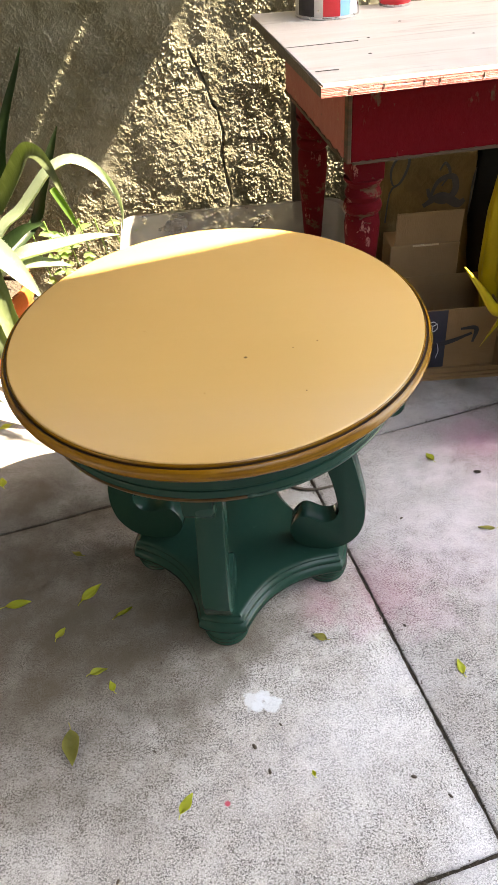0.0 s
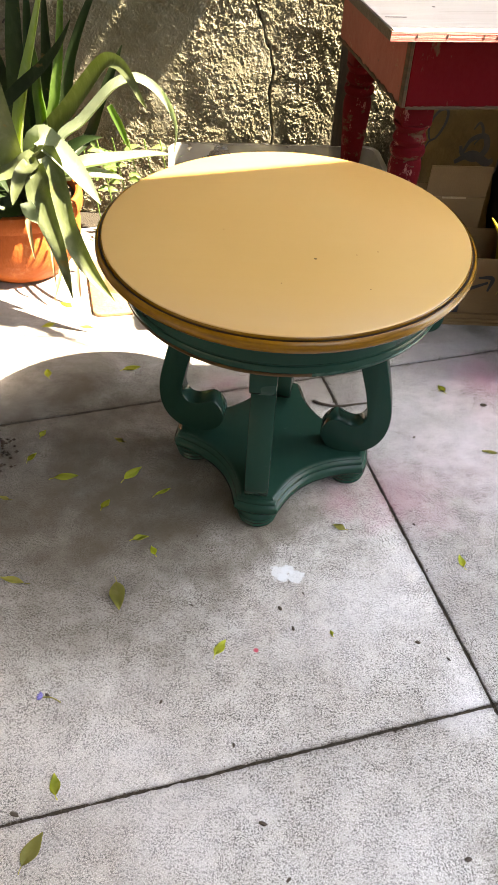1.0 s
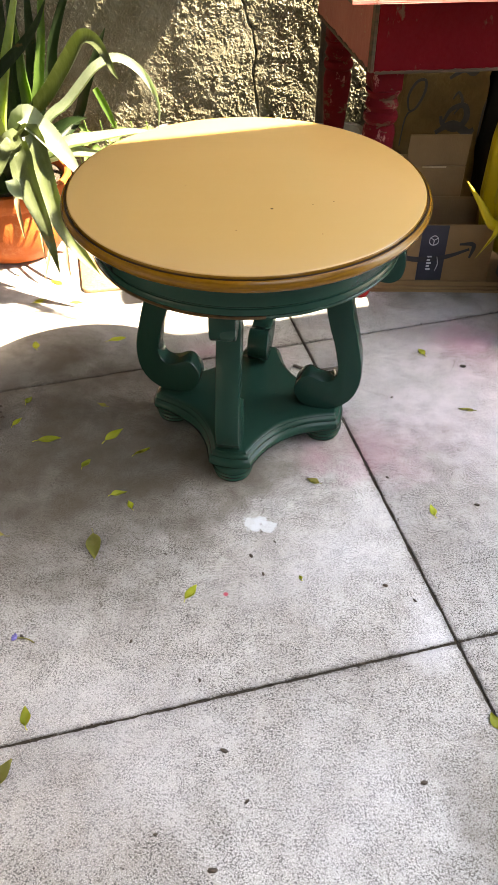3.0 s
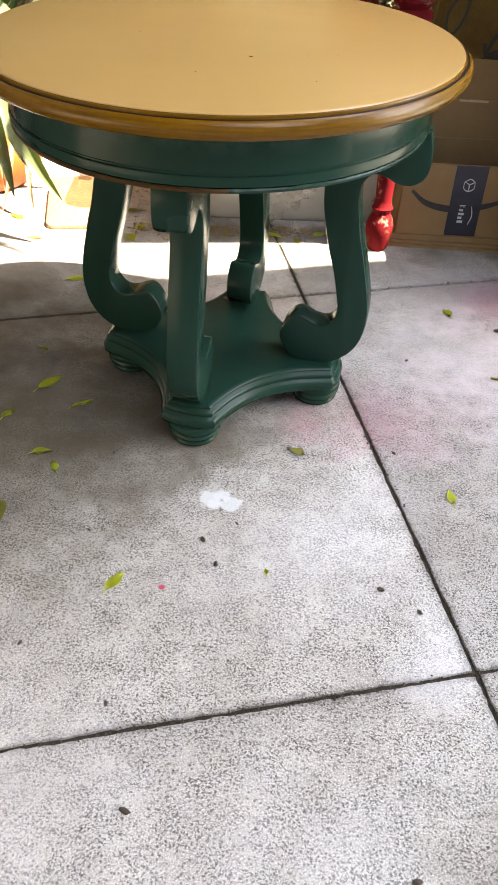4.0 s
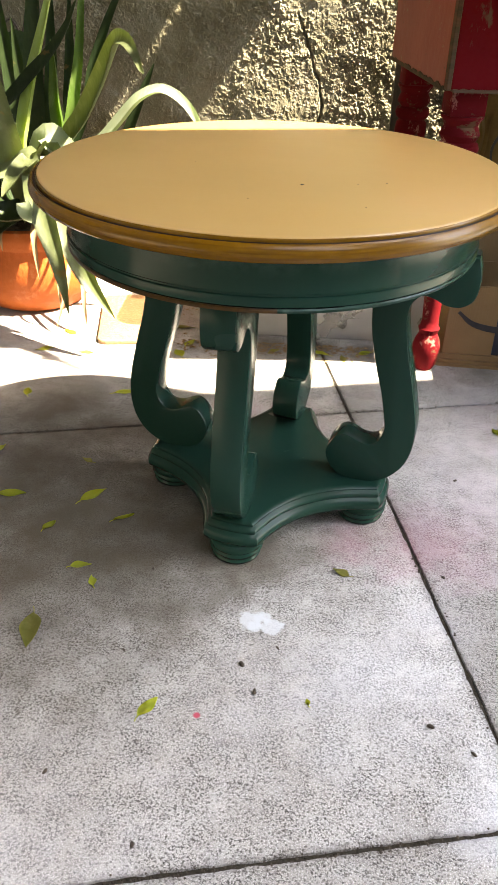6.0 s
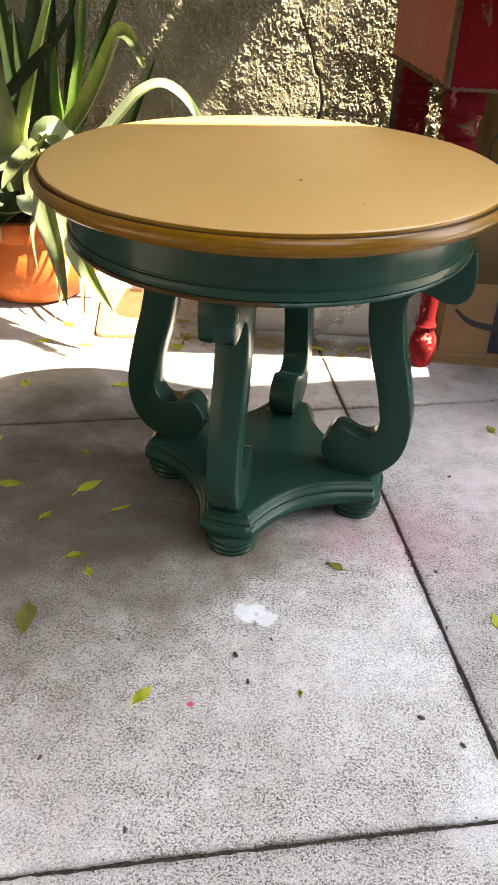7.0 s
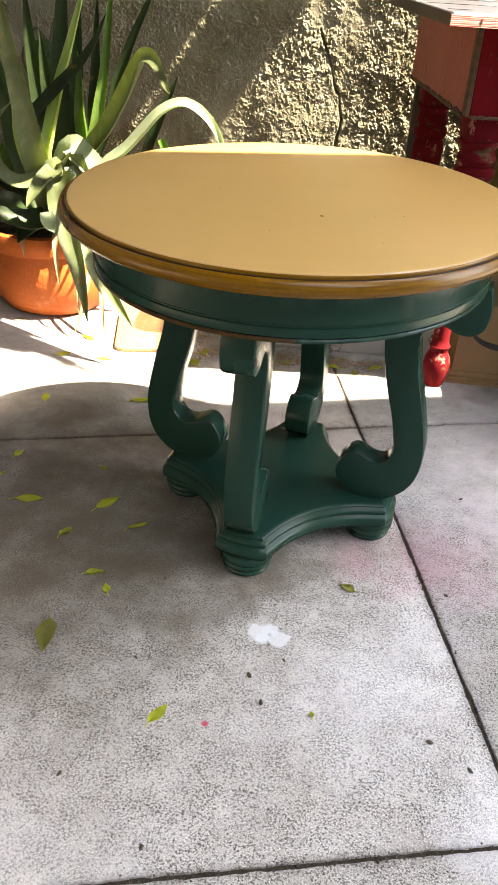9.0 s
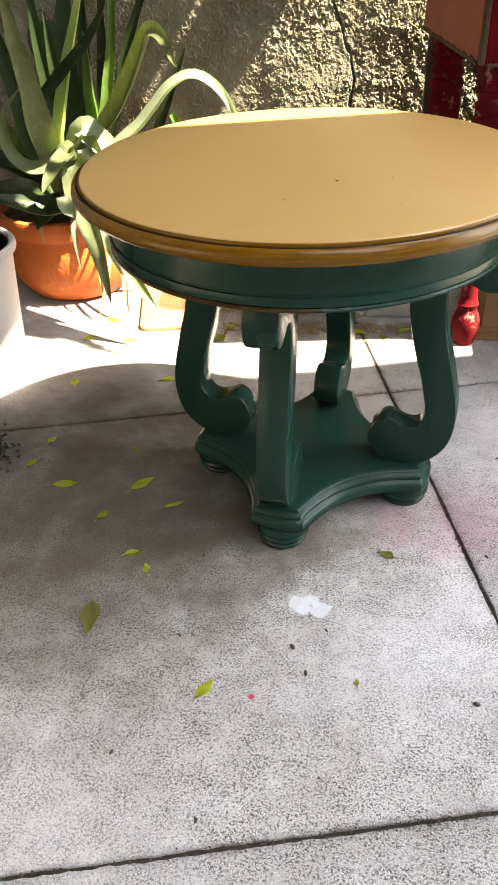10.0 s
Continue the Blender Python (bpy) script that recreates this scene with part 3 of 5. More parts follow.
# ---- side table ----
def side_table(m):
    t = base("side_table", m, "oval side table with ochre top and green scrolled legs", "table")
    N = 144
    AXIS, LONG = radians(-100.9), 1.083
    au, av = Vector((math.cos(AXIS), math.sin(AXIS))), Vector((-math.sin(AXIS), math.cos(AXIS)))

    def oval(bm):
        """Draws a turned shape out along the long axis of the top."""
        for v in bm.verts:
            p = v.co.to_2d()
            q = (au * p.dot(au) * LONG + av * p.dot(av)) * 1.009
            v.co.x, v.co.y = q.x, q.y
        return bm

    turn = lambda prof, n: oval(lathe_bm(prof, n))
    part("tabletop", turn([(0, 0.6125), (0.15, 0.6125), (0.3372, 0.6125), (0.3390, 0.6121), (0.3399, 0.6112), (0.3401, 0.600), (0.30, 0.590), (0, 0.590)], N), OCHRE, t, "smooth ochre-painted oval top")
    part("step_moulding", turn([(0.3398, 0.6020), (0.3403, 0.6108), (0.3410, 0.6112), (0.3421, 0.6102), (0.3425, 0.6080), (0.3425, 0.6020)], N), GOLD, t, "narrow dark gold step below the top")
    part("groove", turn([(0.3424, 0.6000), (0.3426, 0.6072), (0.3432, 0.6042), (0.3452, 0.6042), (0.3462, 0.6066), (0.3462, 0.6000)], N), BROWN, t, "dark glazed groove in the rim")
    part("edge_moulding", turn([(0.3460, 0.600), (0.3461, 0.6066), (0.3468, 0.6071), (0.3484, 0.6064), (0.3503, 0.6045), (0.3520, 0.6012), (0.3528, 0.5975), (0.3527, 0.5940),
                               (0.3512, 0.5905), (0.3488, 0.5880), (0.3484, 0.5869), (0.3458, 0.5845), (0.3415, 0.5826), (0.3355, 0.5814), (0.3290, 0.5806), (0.3060, 0.5806), (0.3060, 0.590)], N),
         GOLD, t, "dark gold moulded rim with worn highlights")
    part("apron", turn([(0.28, 0.5815), (0.3050, 0.5815), (0.3055, 0.5320), (0.3044, 0.5305), (0.3044, 0.5285), (0.3064, 0.5275), (0.3074, 0.5230), (0.3066, 0.5155), (0.3040, 0.5130), (0.28, 0.5130)], N), GREEN, t)

    def ring_piece(a0, a1, material, label):
        bm = bmesh.new()
        k = max(6, int((a1 - a0) / 3))
        prof = [(0.280, 0.5132), (0.3058, 0.5132), (0.3070, 0.5112), (0.3058, 0.5076), (0.3015, 0.5060), (0.280, 0.5060)]
        rings = []
        for i in range(k + 1):
            a = radians(a0 + (a1 - a0) * i / k)
            rings.append([bm.verts.new((r * math.cos(a), r * math.sin(a), z)) for r, z in prof])
        for p, q in zip(rings, rings[1:]):
            for i in range(len(prof)):
                j = (i + 1) % len(prof)
                bm.faces.new((p[i], q[i], q[j], p[j]))
        bm.faces.new(rings[0]), bm.faces.new(rings[-1])
        part("apron_ring", oval(bm), material, t, label)

    ring_piece(168, 277, WORNGOLD, "lower ring of the apron in worn gold brown")
    ring_piece(277, 528, GREEN, "lower ring of the apron in green")
    part("underside", turn([(0, 0.52), (0.279, 0.52), (0.279, 0.508), (0, 0.508)], 64), GREEN, t)

    # scrolled legs; the stand sits a little behind the middle of the top
    STAND, HEAD = Vector((0.006, 0.018, 0)), -10.5
    prof = [(0.313, 0.508), (0.319, 0.485), (0.320, 0.462), (0.314, 0.440), (0.297, 0.428), (0.275, 0.428), (0.257, 0.436), (0.239, 0.439), (0.228, 0.430), (0.222, 0.417),
            (0.221, 0.396), (0.225, 0.368), (0.232, 0.331), (0.240, 0.302), (0.248, 0.268), (0.256, 0.231), (0.260, 0.198), (0.258, 0.164), (0.249, 0.134), (0.233, 0.111),
            (0.212, 0.095), (0.187, 0.0872), (0.162, 0.0868), (0.142, 0.090), (0.125, 0.101), (0.113, 0.121), (0.111, 0.139), (0.118, 0.157), (0.128, 0.170), (0.140, 0.176),
            (0.153, 0.173), (0.168, 0.166), (0.183, 0.164), (0.195, 0.169), (0.204, 0.182), (0.207, 0.199), (0.204, 0.220), (0.195, 0.262), (0.183, 0.301), (0.173, 0.340),
            (0.166, 0.379), (0.163, 0.417), (0.156, 0.470)]
    loop = [p.to_2d() for p in spline([(*p, 0) for p in prof] + [(0.150, 0.505, 0)], 150)]
    loop.append(Vector((0.150, 0.5085)))
    loop.append(Vector((0.313, 0.5085)))
    loop = loop[::-1]
    W = 0.0245
    levels = [(0.0040, -W), (0.0012, -W + 0.0010), (0, -W + 0.0040), (0, W - 0.0040), (0.0012, W - 0.0010), (0.0040, W)]
    for k in range(4):
        a = radians(HEAD + 90 * k + (0, 0, 0, 5.0)[k])
        d, s = Vector((math.cos(a), math.sin(a), 0)), Vector((-math.sin(a), math.cos(a), 0))
        foot_at = STAND + s * (0, 0, 0, -0.020)[k]
        part("leg", stack_bm(loop, levels, lambda u, v, h: foot_at + d * u + s * h + Vector((0, 0, v))), GREEN, t, "thick scrolled leg in worn green paint")

    # four-pointed base with hollow sides
    R, E = 0.222, 0.046
    quarter = []
    for i in range(9):
        w = i / 8 * 2 - 1
        quarter.append((R + 0.004 * (1 - w * w) - 0.004 * abs(w) ** 6, E * w))
    for i in range(1, 20):
        u = i / 20
        p = Vector((R - 0.012, E + 0.004)) * (1 - u) ** 2 + Vector((0.083, 0.083)) * 2 * u * (1 - u) + Vector((E + 0.004, R - 0.012)) * u * u
        quarter.append((p.x, p.y))
    loop = []
    for k in range(4):
        a = radians(HEAD + 90 * k)
        loop += [(x * math.cos(a) - y * math.sin(a), x * math.sin(a) + y * math.cos(a)) for x, y in quarter]
    levels = [(0.012, 0.0445), (0.004, 0.0452), (0.0010, 0.0480), (-0.0006, 0.0525), (-0.0008, 0.0575), (0.0004, 0.0620), (0.0032, 0.0660), (0.0066, 0.0680), (0.0074, 0.0690), (0.0066, 0.0704),
              (0.0056, 0.0725), (0.0060, 0.0755), (0.0082, 0.0784), (0.0116, 0.0802), (0.0128, 0.0814), (0.0126, 0.0836), (0.0142, 0.0856), (0.0176, 0.0872), (0.0215, 0.0880)]
    part("base_plate", stack_bm(loop, levels, lambda u, v, h: STAND + Vector((u, v, h)), True), GREEN, t, "four-pointed base with hollow moulded sides")
    for k in range(4):
        a = radians(HEAD + 90 * k)
        prof = [(0, 0), (0.034, 0), (0.0395, 0.003), (0.0415, 0.0075), (0.0395, 0.0115), (0.0405, 0.0125), (0.0435, 0.0165), (0.0450, 0.0205), (0.0430, 0.0250),
                (0.0440, 0.0260), (0.0460, 0.0305), (0.0455, 0.0355), (0.0430, 0.0390), (0.0410, 0.0405), (0.0410, 0.0460), (0, 0.0460)]
        bm = lathe_bm(prof, 40)
        bmesh.ops.translate(bm, verts=bm.verts, vec=STAND + Vector((0.181 * math.cos(a), 0.181 * math.sin(a), 0)))
        part("foot", bm, GREEN, t, "ringed bun foot")
    return t


side_table(pose(-0.043, 1.128, 0))


# ---- red work table ----
def ragged_bm(length, depth, z0, z1, along_y=False, seed=0.0, n=160, bite=0.0045):
    """A thin worn strip with an uneven upper edge."""
    bm = bmesh.new()
    rows = []
    for i in range(n + 1):
        u = length * i / n
        top = z1 + bite * noise.noise(Vector((u * 30, seed, 1.0))) + 0.6 * bite * noise.noise(Vector((u * 110, seed, 5.0)))
        q = [(u, 0, z0), (u, 0, max(top, z0 + 0.001)), (u, depth, max(top, z0 + 0.001)), (u, depth, z0)]
        rows.append([bm.verts.new((y, x, z) if along_y else (x, y, z)) for x, y, z in q])
    for a, b in zip(rows, rows[1:]):
        for i in range(4):
            bm.faces.new((a[i], a[(i + 1) % 4], b[(i + 1) % 4], b[i]))
    bm.faces.new(rows[0]), bm.faces.new(rows[-1])
    return bm


RT = pose(0.187, 1.597, 0, 0, 0, 8.5)


def work_table(m):
    t = base("work_table", m, "old chipped red work table with a cream board top", "table")
    WX, WY = 1.25, 0.72
    bm = box_bm(0, 0, 0.826, WX, WY, 0.8485)
    for v in bm.verts:
        v.co.x += random.uniform(-0.003, 0.003)
        if v.co.x > 1 and v.co.y > 0.5:
            v.co.y -= 0.11
    part("top_board", bm, CREAM, t, "cream-painted board, cracked and stained", smooth=False)
    bm = box_bm(-0.003, -0.0035, 0.8255, WX, -0.0005, 0.845)
    part("front_edge", bm, PLY, t, "splintered edge of the board with flaking red paint", smooth=False)
    part("side_edge", box_bm(-0.0035, 0.0, 0.8255, -0.0005, WY, 0.8465), DARKWOOD, t, smooth=False)
    for i in range(7):
        x = 0.055 + 0.062 * i * (1 + 0.12 * (i % 3))
        part("nail", box_bm(x, -0.0048, 0.832, x + 0.0018, -0.003, 0.841), DARKWOOD, t, smooth=False)
    for (ax, ay, ln) in ((0.012, 0.10, 0.05), (0.0, 0.32, 0.17)):
        part("board_crack", box_bm(ax, ay, 0.8487, ax + ln, ay + 0.0035, 0.8494), DARKWOOD, t, smooth=False)
    for kx, ky in ((0.16, 0.20), (0.20, 0.34), (0.32, 0.47), (0.43, 0.28)):
        part("knot", lathe_bm([(0, 0.8495), (0.003, 0.8493), (0.0045, 0.8487)], 10), DARKWOOD, t).location = (kx, ky, 0)
    ax, ay = 0.080, 0.092
    part("apron", box_bm(ax + 0.010, ay, 0.655, WX - 0.07, ay + 0.022, 0.826, 0.002), RED, t, "deep red front apron with a worn lower edge", smooth=False)
    part("apron_end", box_bm(ax, ay - 0.001, 0.653, ax + 0.010, ay + 0.023, 0.826, 0.002), WORN, t, "bare worn wooden corner", smooth=False)
    bm = ragged_bm(WX - 0.084 - ax, 0.022, 0.6500, 0.6565, seed=2.0)
    bmesh.ops.translate(bm, verts=bm.verts, vec=(ax + 0.014, ay - 0.0025, 0))
    part("apron_lip", bm, WORN, t, "lower edge worn to bare wood", smooth=False)
    bm = ragged_bm(WX - 0.084 - ax, 0.004, -0.8262, -0.8232, seed=9.0)
    bmesh.ops.scale(bm, verts=bm.verts, vec=(1, 1, -1))
    bmesh.ops.translate(bm, verts=bm.verts, vec=(ax + 0.014, ay - 0.0020, 0))
    part("apron_lip", bm, WORN, t, smooth=False)
    part("side_apron", box_bm(ax, ay + 0.023, 0.655, ax + 0.02, WY - 0.03, 0.826, 0.002), FADED, t, "faded pinkish red side apron", smooth=False)
    bm = ragged_bm(WY - 0.053 - ay, 0.02, 0.6500, 0.6590, True, 4.0, bite=0.006)
    bmesh.ops.translate(bm, verts=bm.verts, vec=(ax - 0.002, ay + 0.023, 0))
    part("side_apron_lip", bm, WORN, t, "ragged worn lower edge", smooth=False)
    part("back_apron", box_bm(ax + 0.02, 0.545, 0.655, WX - 0.07, 0.567, 0.826, 0.002), RED, t, smooth=False)
    part("far_side_apron", box_bm(WX - 0.092, ay + 0.023, 0.655, WX - 0.07, 0.545, 0.826, 0.002), RED, t, smooth=False)
    prof = [(0, 0), (0.022, 0.0), (0.027, 0.010), (0.033, 0.045), (0.034, 0.062), (0.029, 0.080), (0.022, 0.094), (0.024, 0.102), (0.0265, 0.108), (0.022, 0.114), (0.020, 0.13),
            (0.024, 0.22), (0.034, 0.36), (0.041, 0.45), (0.043, 0.485), (0.040, 0.505), (0.034, 0.512), (0.043, 0.520), (0.046, 0.530), (0.043, 0.541),
            (0.036, 0.546), (0.040, 0.552), (0.0435, 0.560), (0.040, 0.570), (0.036, 0.578), (0.041, 0.588), (0.046, 0.594), (0.046, 0.600), (0, 0.600)]
    for lx, ly in ((ax + 0.060, ay + 0.062), (ax + 0.060, WY - 0.092), (WX - 0.13, ay + 0.062), (WX - 0.13, WY - 0.20)):
        bm = lathe_bm(prof, 32)
        box_bm(-0.038, -0.038, 0.5995, 0.038, 0.038, 0.82, 0.003, bm=bm)
        bmesh.ops.translate(bm, verts=bm.verts, vec=(lx, ly, 0))
        part("leg", bm, REDCHIP, t, "turned red leg with chipped rings")
    return t


work_table(RT)

tagged(link_mesh("timber_plank", box_bm(0.183, 2.366, 0, 0.241, 2.386, 0.80, 0.003), DARKWOOD, False),
       "dark weathered plank standing against the garden wall", "plank")


def paint_can(m, r, h, label, body, flash):
    t = base("paint_can", m, label, "can")
    part("body", lathe_bm([(0, 0), (r - 0.002, 0), (r, 0.002), (r, 0.005), (r - 0.002, 0.006), (r - 0.002, h - 0.006), (r, h - 0.005), (r, h), (r - 0.004, h), (r - 0.006, h - 0.006), (0, h - 0.006)], 48), TIN, t)

    def wrap(name, a0, a1, z0, z1, material, label=""):
        bm = bmesh.new()
        k = 14
        rows = [[bm.verts.new((rr * math.cos(radians(a0 + (a1 - a0) * i / k)), rr * math.sin(radians(a0 + (a1 - a0) * i / k)), z)) for i in range(k + 1)]
                for rr, z in ((r - 0.0015, z0), (r - 0.0008, z0 + 0.0005), (r - 0.0008, z1), (r - 0.0015, z1))]
        for a, b in zip(rows, rows[1:]):
            for i in range(k):
                bm.faces.new((a[i], a[i + 1], b[i + 1], b[i]))
        part(name, bm, material, t, label)

    for w in flash:
        wrap("label_panel", *w)
    return t


paint_can(RT @ pose(0.181, 0.632, 0.8487), 0.083, 0.17, "tin paint can with a red and blue label on the board", TIN,
          [(-112, -82, 0.008, 0.15, CANRED, "red panel"), (-81, -62, 0.008, 0.15, CANBLUE, "pale blue panel"), (-165, -128, 0.008, 0.15, INK, "dark panel"), (-61, -40, 0.008, 0.15, PALE, "grey panel")])
paint_can(RT @ pose(0.375, 0.665, 0.8487), 0.042, 0.12, "small red can at the back of the board", CANRED, [(-179, 179, 0.006, 0.11, CANRED, "red label")])


# ---- under the work table ----
def curve_strip(points, width, n=20):
    """A flat printed line on a front face; the points are (x, z)."""
    line = spline([(x, 0, z) for x, z in points], n)
    bm = bmesh.new()
    prev = None
    for k, p in enumerate(line):
        t = (line[min(k + 1, n)] - line[max(k - 1, 0)]).normalized()
        s = Vector((-t.z, 0, t.x)) * width * 0.5 * (0.45 + 0.75 * math.sin(math.pi * min(max(k / n, 0.06), 0.94)))
        pair = [bm.verts.new(p + s), bm.verts.new(p - s), bm.verts.new(p - s + Vector((0, 0.0008, 0))), bm.verts.new(p + s + Vector((0, 0.0008, 0)))]
        if prev:
            for i in range(4):
                bm.faces.new((prev[i], prev[(i + 1) % 4], pair[(i + 1) % 4], pair[i]))
        else:
            bm.faces.new(pair)
        prev = pair
    bm.faces.new(prev)
    return bm


def open_carton(m):
    t = base("open_carton", m, "open brown cardboard carton with dark tape and a printed arrow", "box")
    w, d, h, k = 0.34, 0.20, 0.180, 0.004
    part("front_panel", box_bm(0, 0, 0, w, k, h, 0.001), CARD, t, smooth=False)
    part("back_panel", box_bm(0, d - k, 0, w, d, h, 0.001), CARD, t, smooth=False)
    part("side_panel", box_bm(0, k, 0, k, d - k, h, 0.001), CARD, t, smooth=False)
    part("side_panel", box_bm(w - k, k, 0, w, d - k, h, 0.001), CARD, t, smooth=False)
    part("bottom_panel", box_bm(k, k, 0, w - k, d - k, k), CARD, t, smooth=False)
    band = part("tape_band", box_bm(0.122, -0.0012, 0.002, 0.200, 0.0, h - 0.001), TAPE, t, "dark navy printed tape", smooth=False)
    for line in ([(0.148, 0.140), (0.160, 0.133), (0.160, 0.117)], [(0.160, 0.133), (0.173, 0.140)], [(0.148, 0.140), (0.148, 0.124), (0.160, 0.117), (0.173, 0.124), (0.173, 0.140)], [(0.148, 0.140), (0.161, 0.147), (0.173, 0.140)]):
        ob = part("printed_mark", curve_strip(line, 0.0022, 8), PALE, band)
        ob.location = (0, -0.0022, 0)
    for i in range(5):
        ob = part("printed_mark", box_bm(0.148, -0.0020, 0.036 + 0.010 * i, 0.148 + (0.010 if i % 2 else 0.014), -0.0013, 0.042 + 0.010 * i), PALE, band, smooth=False)
    part("printed_mark", curve_strip([(0.176, 0.032), (0.182, 0.055), (0.177, 0.080)], 0.002, 10), PALE, band).location = (0, -0.0022, 0)
    part("printed_arrow", curve_strip([(0.025, 0.112), (0.065, 0.082), (0.130, 0.070), (0.205, 0.080), (0.270, 0.104)], 0.014), INK, t, "black printed curved arrow").location = (0, -0.0020, 0)
    part("printed_arrow", curve_strip([(0.238, 0.120), (0.280, 0.118), (0.274, 0.076)], 0.011, 10), INK, t).location = (0, -0.0029, 0)
    return t


open_carton(pose(0.348, 1.800, 0.030, 0, 0, 1.5))

bm = box_bm(0.325, 1.785, 0.0, 0.99, 2.15, 0.007)
tagged(link_mesh("flattened_carton", bm, CARD, False), "flattened brown cardboard lying on the paving", "cardboard", "flattened cartons")
bm = box_bm(0.34, 1.790, 0.0085, 0.98, 2.14, 0.0155)
tagged(link_mesh("flattened_carton", bm, CARD, False), "flattened brown cardboard lying on the paving", "cardboard", "flattened cartons")
bm = box_bm(0.32, 1.797, 0.0165, 0.96, 2.12, 0.0295)
tagged(link_mesh("flattened_carton", bm, CARD, False), "flattened brown cardboard lying on the paving", "cardboard", "flattened cartons")


def tall_carton(m):
    t = base("tall_carton", m, "tall brown carton with glossy clear tape and its flap standing up", "box")
    part("body", box_bm(0, 0, 0, 0.195, 0.10, 0.272, 0.003), CARD, t, smooth=False)
    fl = pose(0, 0.004, 0.272, 8)
    part("flap", box_bm(0.012, 0, 0, 0.195, 0.004, 0.098, 0.001, m=fl), CARD, t, "upright flap", smooth=False)
    # Glints on the clear tape are drawn as thin pale strips.
    part("tape_strip", box_bm(0.062, -0.0012, 0.267, 0.135, 0.0, 0.2725), CLEARTAPE, t, "glint on the clear tape, drawn as a pale strip", smooth=False)
    for z, x0, x1, tilt in ((0.165, 0.070, 0.150, 2.0), (0.153, 0.085, 0.165, -2.5)):
        part("tape_strip", box_bm(x0, -0.0022, z, x1, -0.0004, z + 0.0035, m=pose(0, 0, 0, 0, tilt, 0)), CLEARTAPE, t, "glint on crinkled clear tape, drawn as a thin strip", smooth=False)
    return t


tall_carton(pose(0.425, 2.010, 0.0297, 0, 0, 2))


def printed_bag(m):
    t = base("paper_bag", m, "crumpled brown paper bag printed with dark kitchen tools", "bag")
    w, d, h = 0.30, 0.14, 0.60
    nz = Lattice(21)
    u, v = np.meshgrid(np.linspace(0, 2 * math.pi, 61), np.linspace(0, 1, 40), indexing="ij")
    ex = np.sign(np.cos(u)) * np.abs(np.cos(u)) ** 0.35 * w / 2
    ey = np.sign(np.sin(u)) * np.abs(np.sin(u)) ** 0.35 * d / 2
    n = 0.030 * nz(u * 2.2 + 3, v * 5, 3)
    n[-1] = n[0]
    s = 1 - 0.10 * v
    ob = sheet_object("body", np.stack([ex * s + n * np.cos(u), ey * s * (1 - 0.25 * v) + n * np.sin(u) * 0.5, v * h], -1), 61, 40, KRAFT)
    ob.parent = t
    f = -d / 2 - 0.016
    for pts, wd in (([(-0.128, 0.36), (-0.118, 0.45), (-0.090, 0.475), (-0.070, 0.52), (-0.072, 0.555), (-0.098, 0.550), (-0.118, 0.51), (-0.112, 0.47), (-0.098, 0.468)], 0.007),
                    ([(0.0, 0.56), (0.04, 0.585), (0.07, 0.575), (0.09, 0.59)], 0.016),
                    ([(0.00, 0.43), (0.02, 0.47), (0.06, 0.48), (0.07, 0.44), (0.04, 0.41), (0.0, 0.425), (-0.01, 0.45)], 0.016),
                    ([(0.03, 0.455), (0.05, 0.49), (0.035, 0.52), (0.02, 0.50)], 0.007),
                    ([(-0.02, 0.40), (0.03, 0.425), (0.08, 0.40), (0.10, 0.41)], 0.022),
                    ([(0.115, 0.37), (0.12, 0.46), (0.125, 0.50)], 0.006)):
        part("printed_drawing", curve_strip(pts, wd, 26), INK, t, "dark printed outline").location = (0, f, -0.045)
    return t


printed_bag(pose(0.555, 2.235, 0.0, 0, 0, 3))
# Dark mass added to hide the sunlit wall and keep this gap dark.
tagged(link_mesh("dark_sack", lathe_bm([(0, 0), (0.12, 0), (0.14, 0.06), (0.135, 0.3), (0.125, 0.50), (0.08, 0.60), (0, 0.63)], 32,
       wobble=lambda a, r, z: (r * (1 + 0.10 * math.sin(3 * a + z * 9) + 0.05 * math.sin(7 * a - z * 20)), z)), BLACK),
       "black slumped mass added to keep the gap under the table dark", "sack").location = (0.815, 2.26, 0)


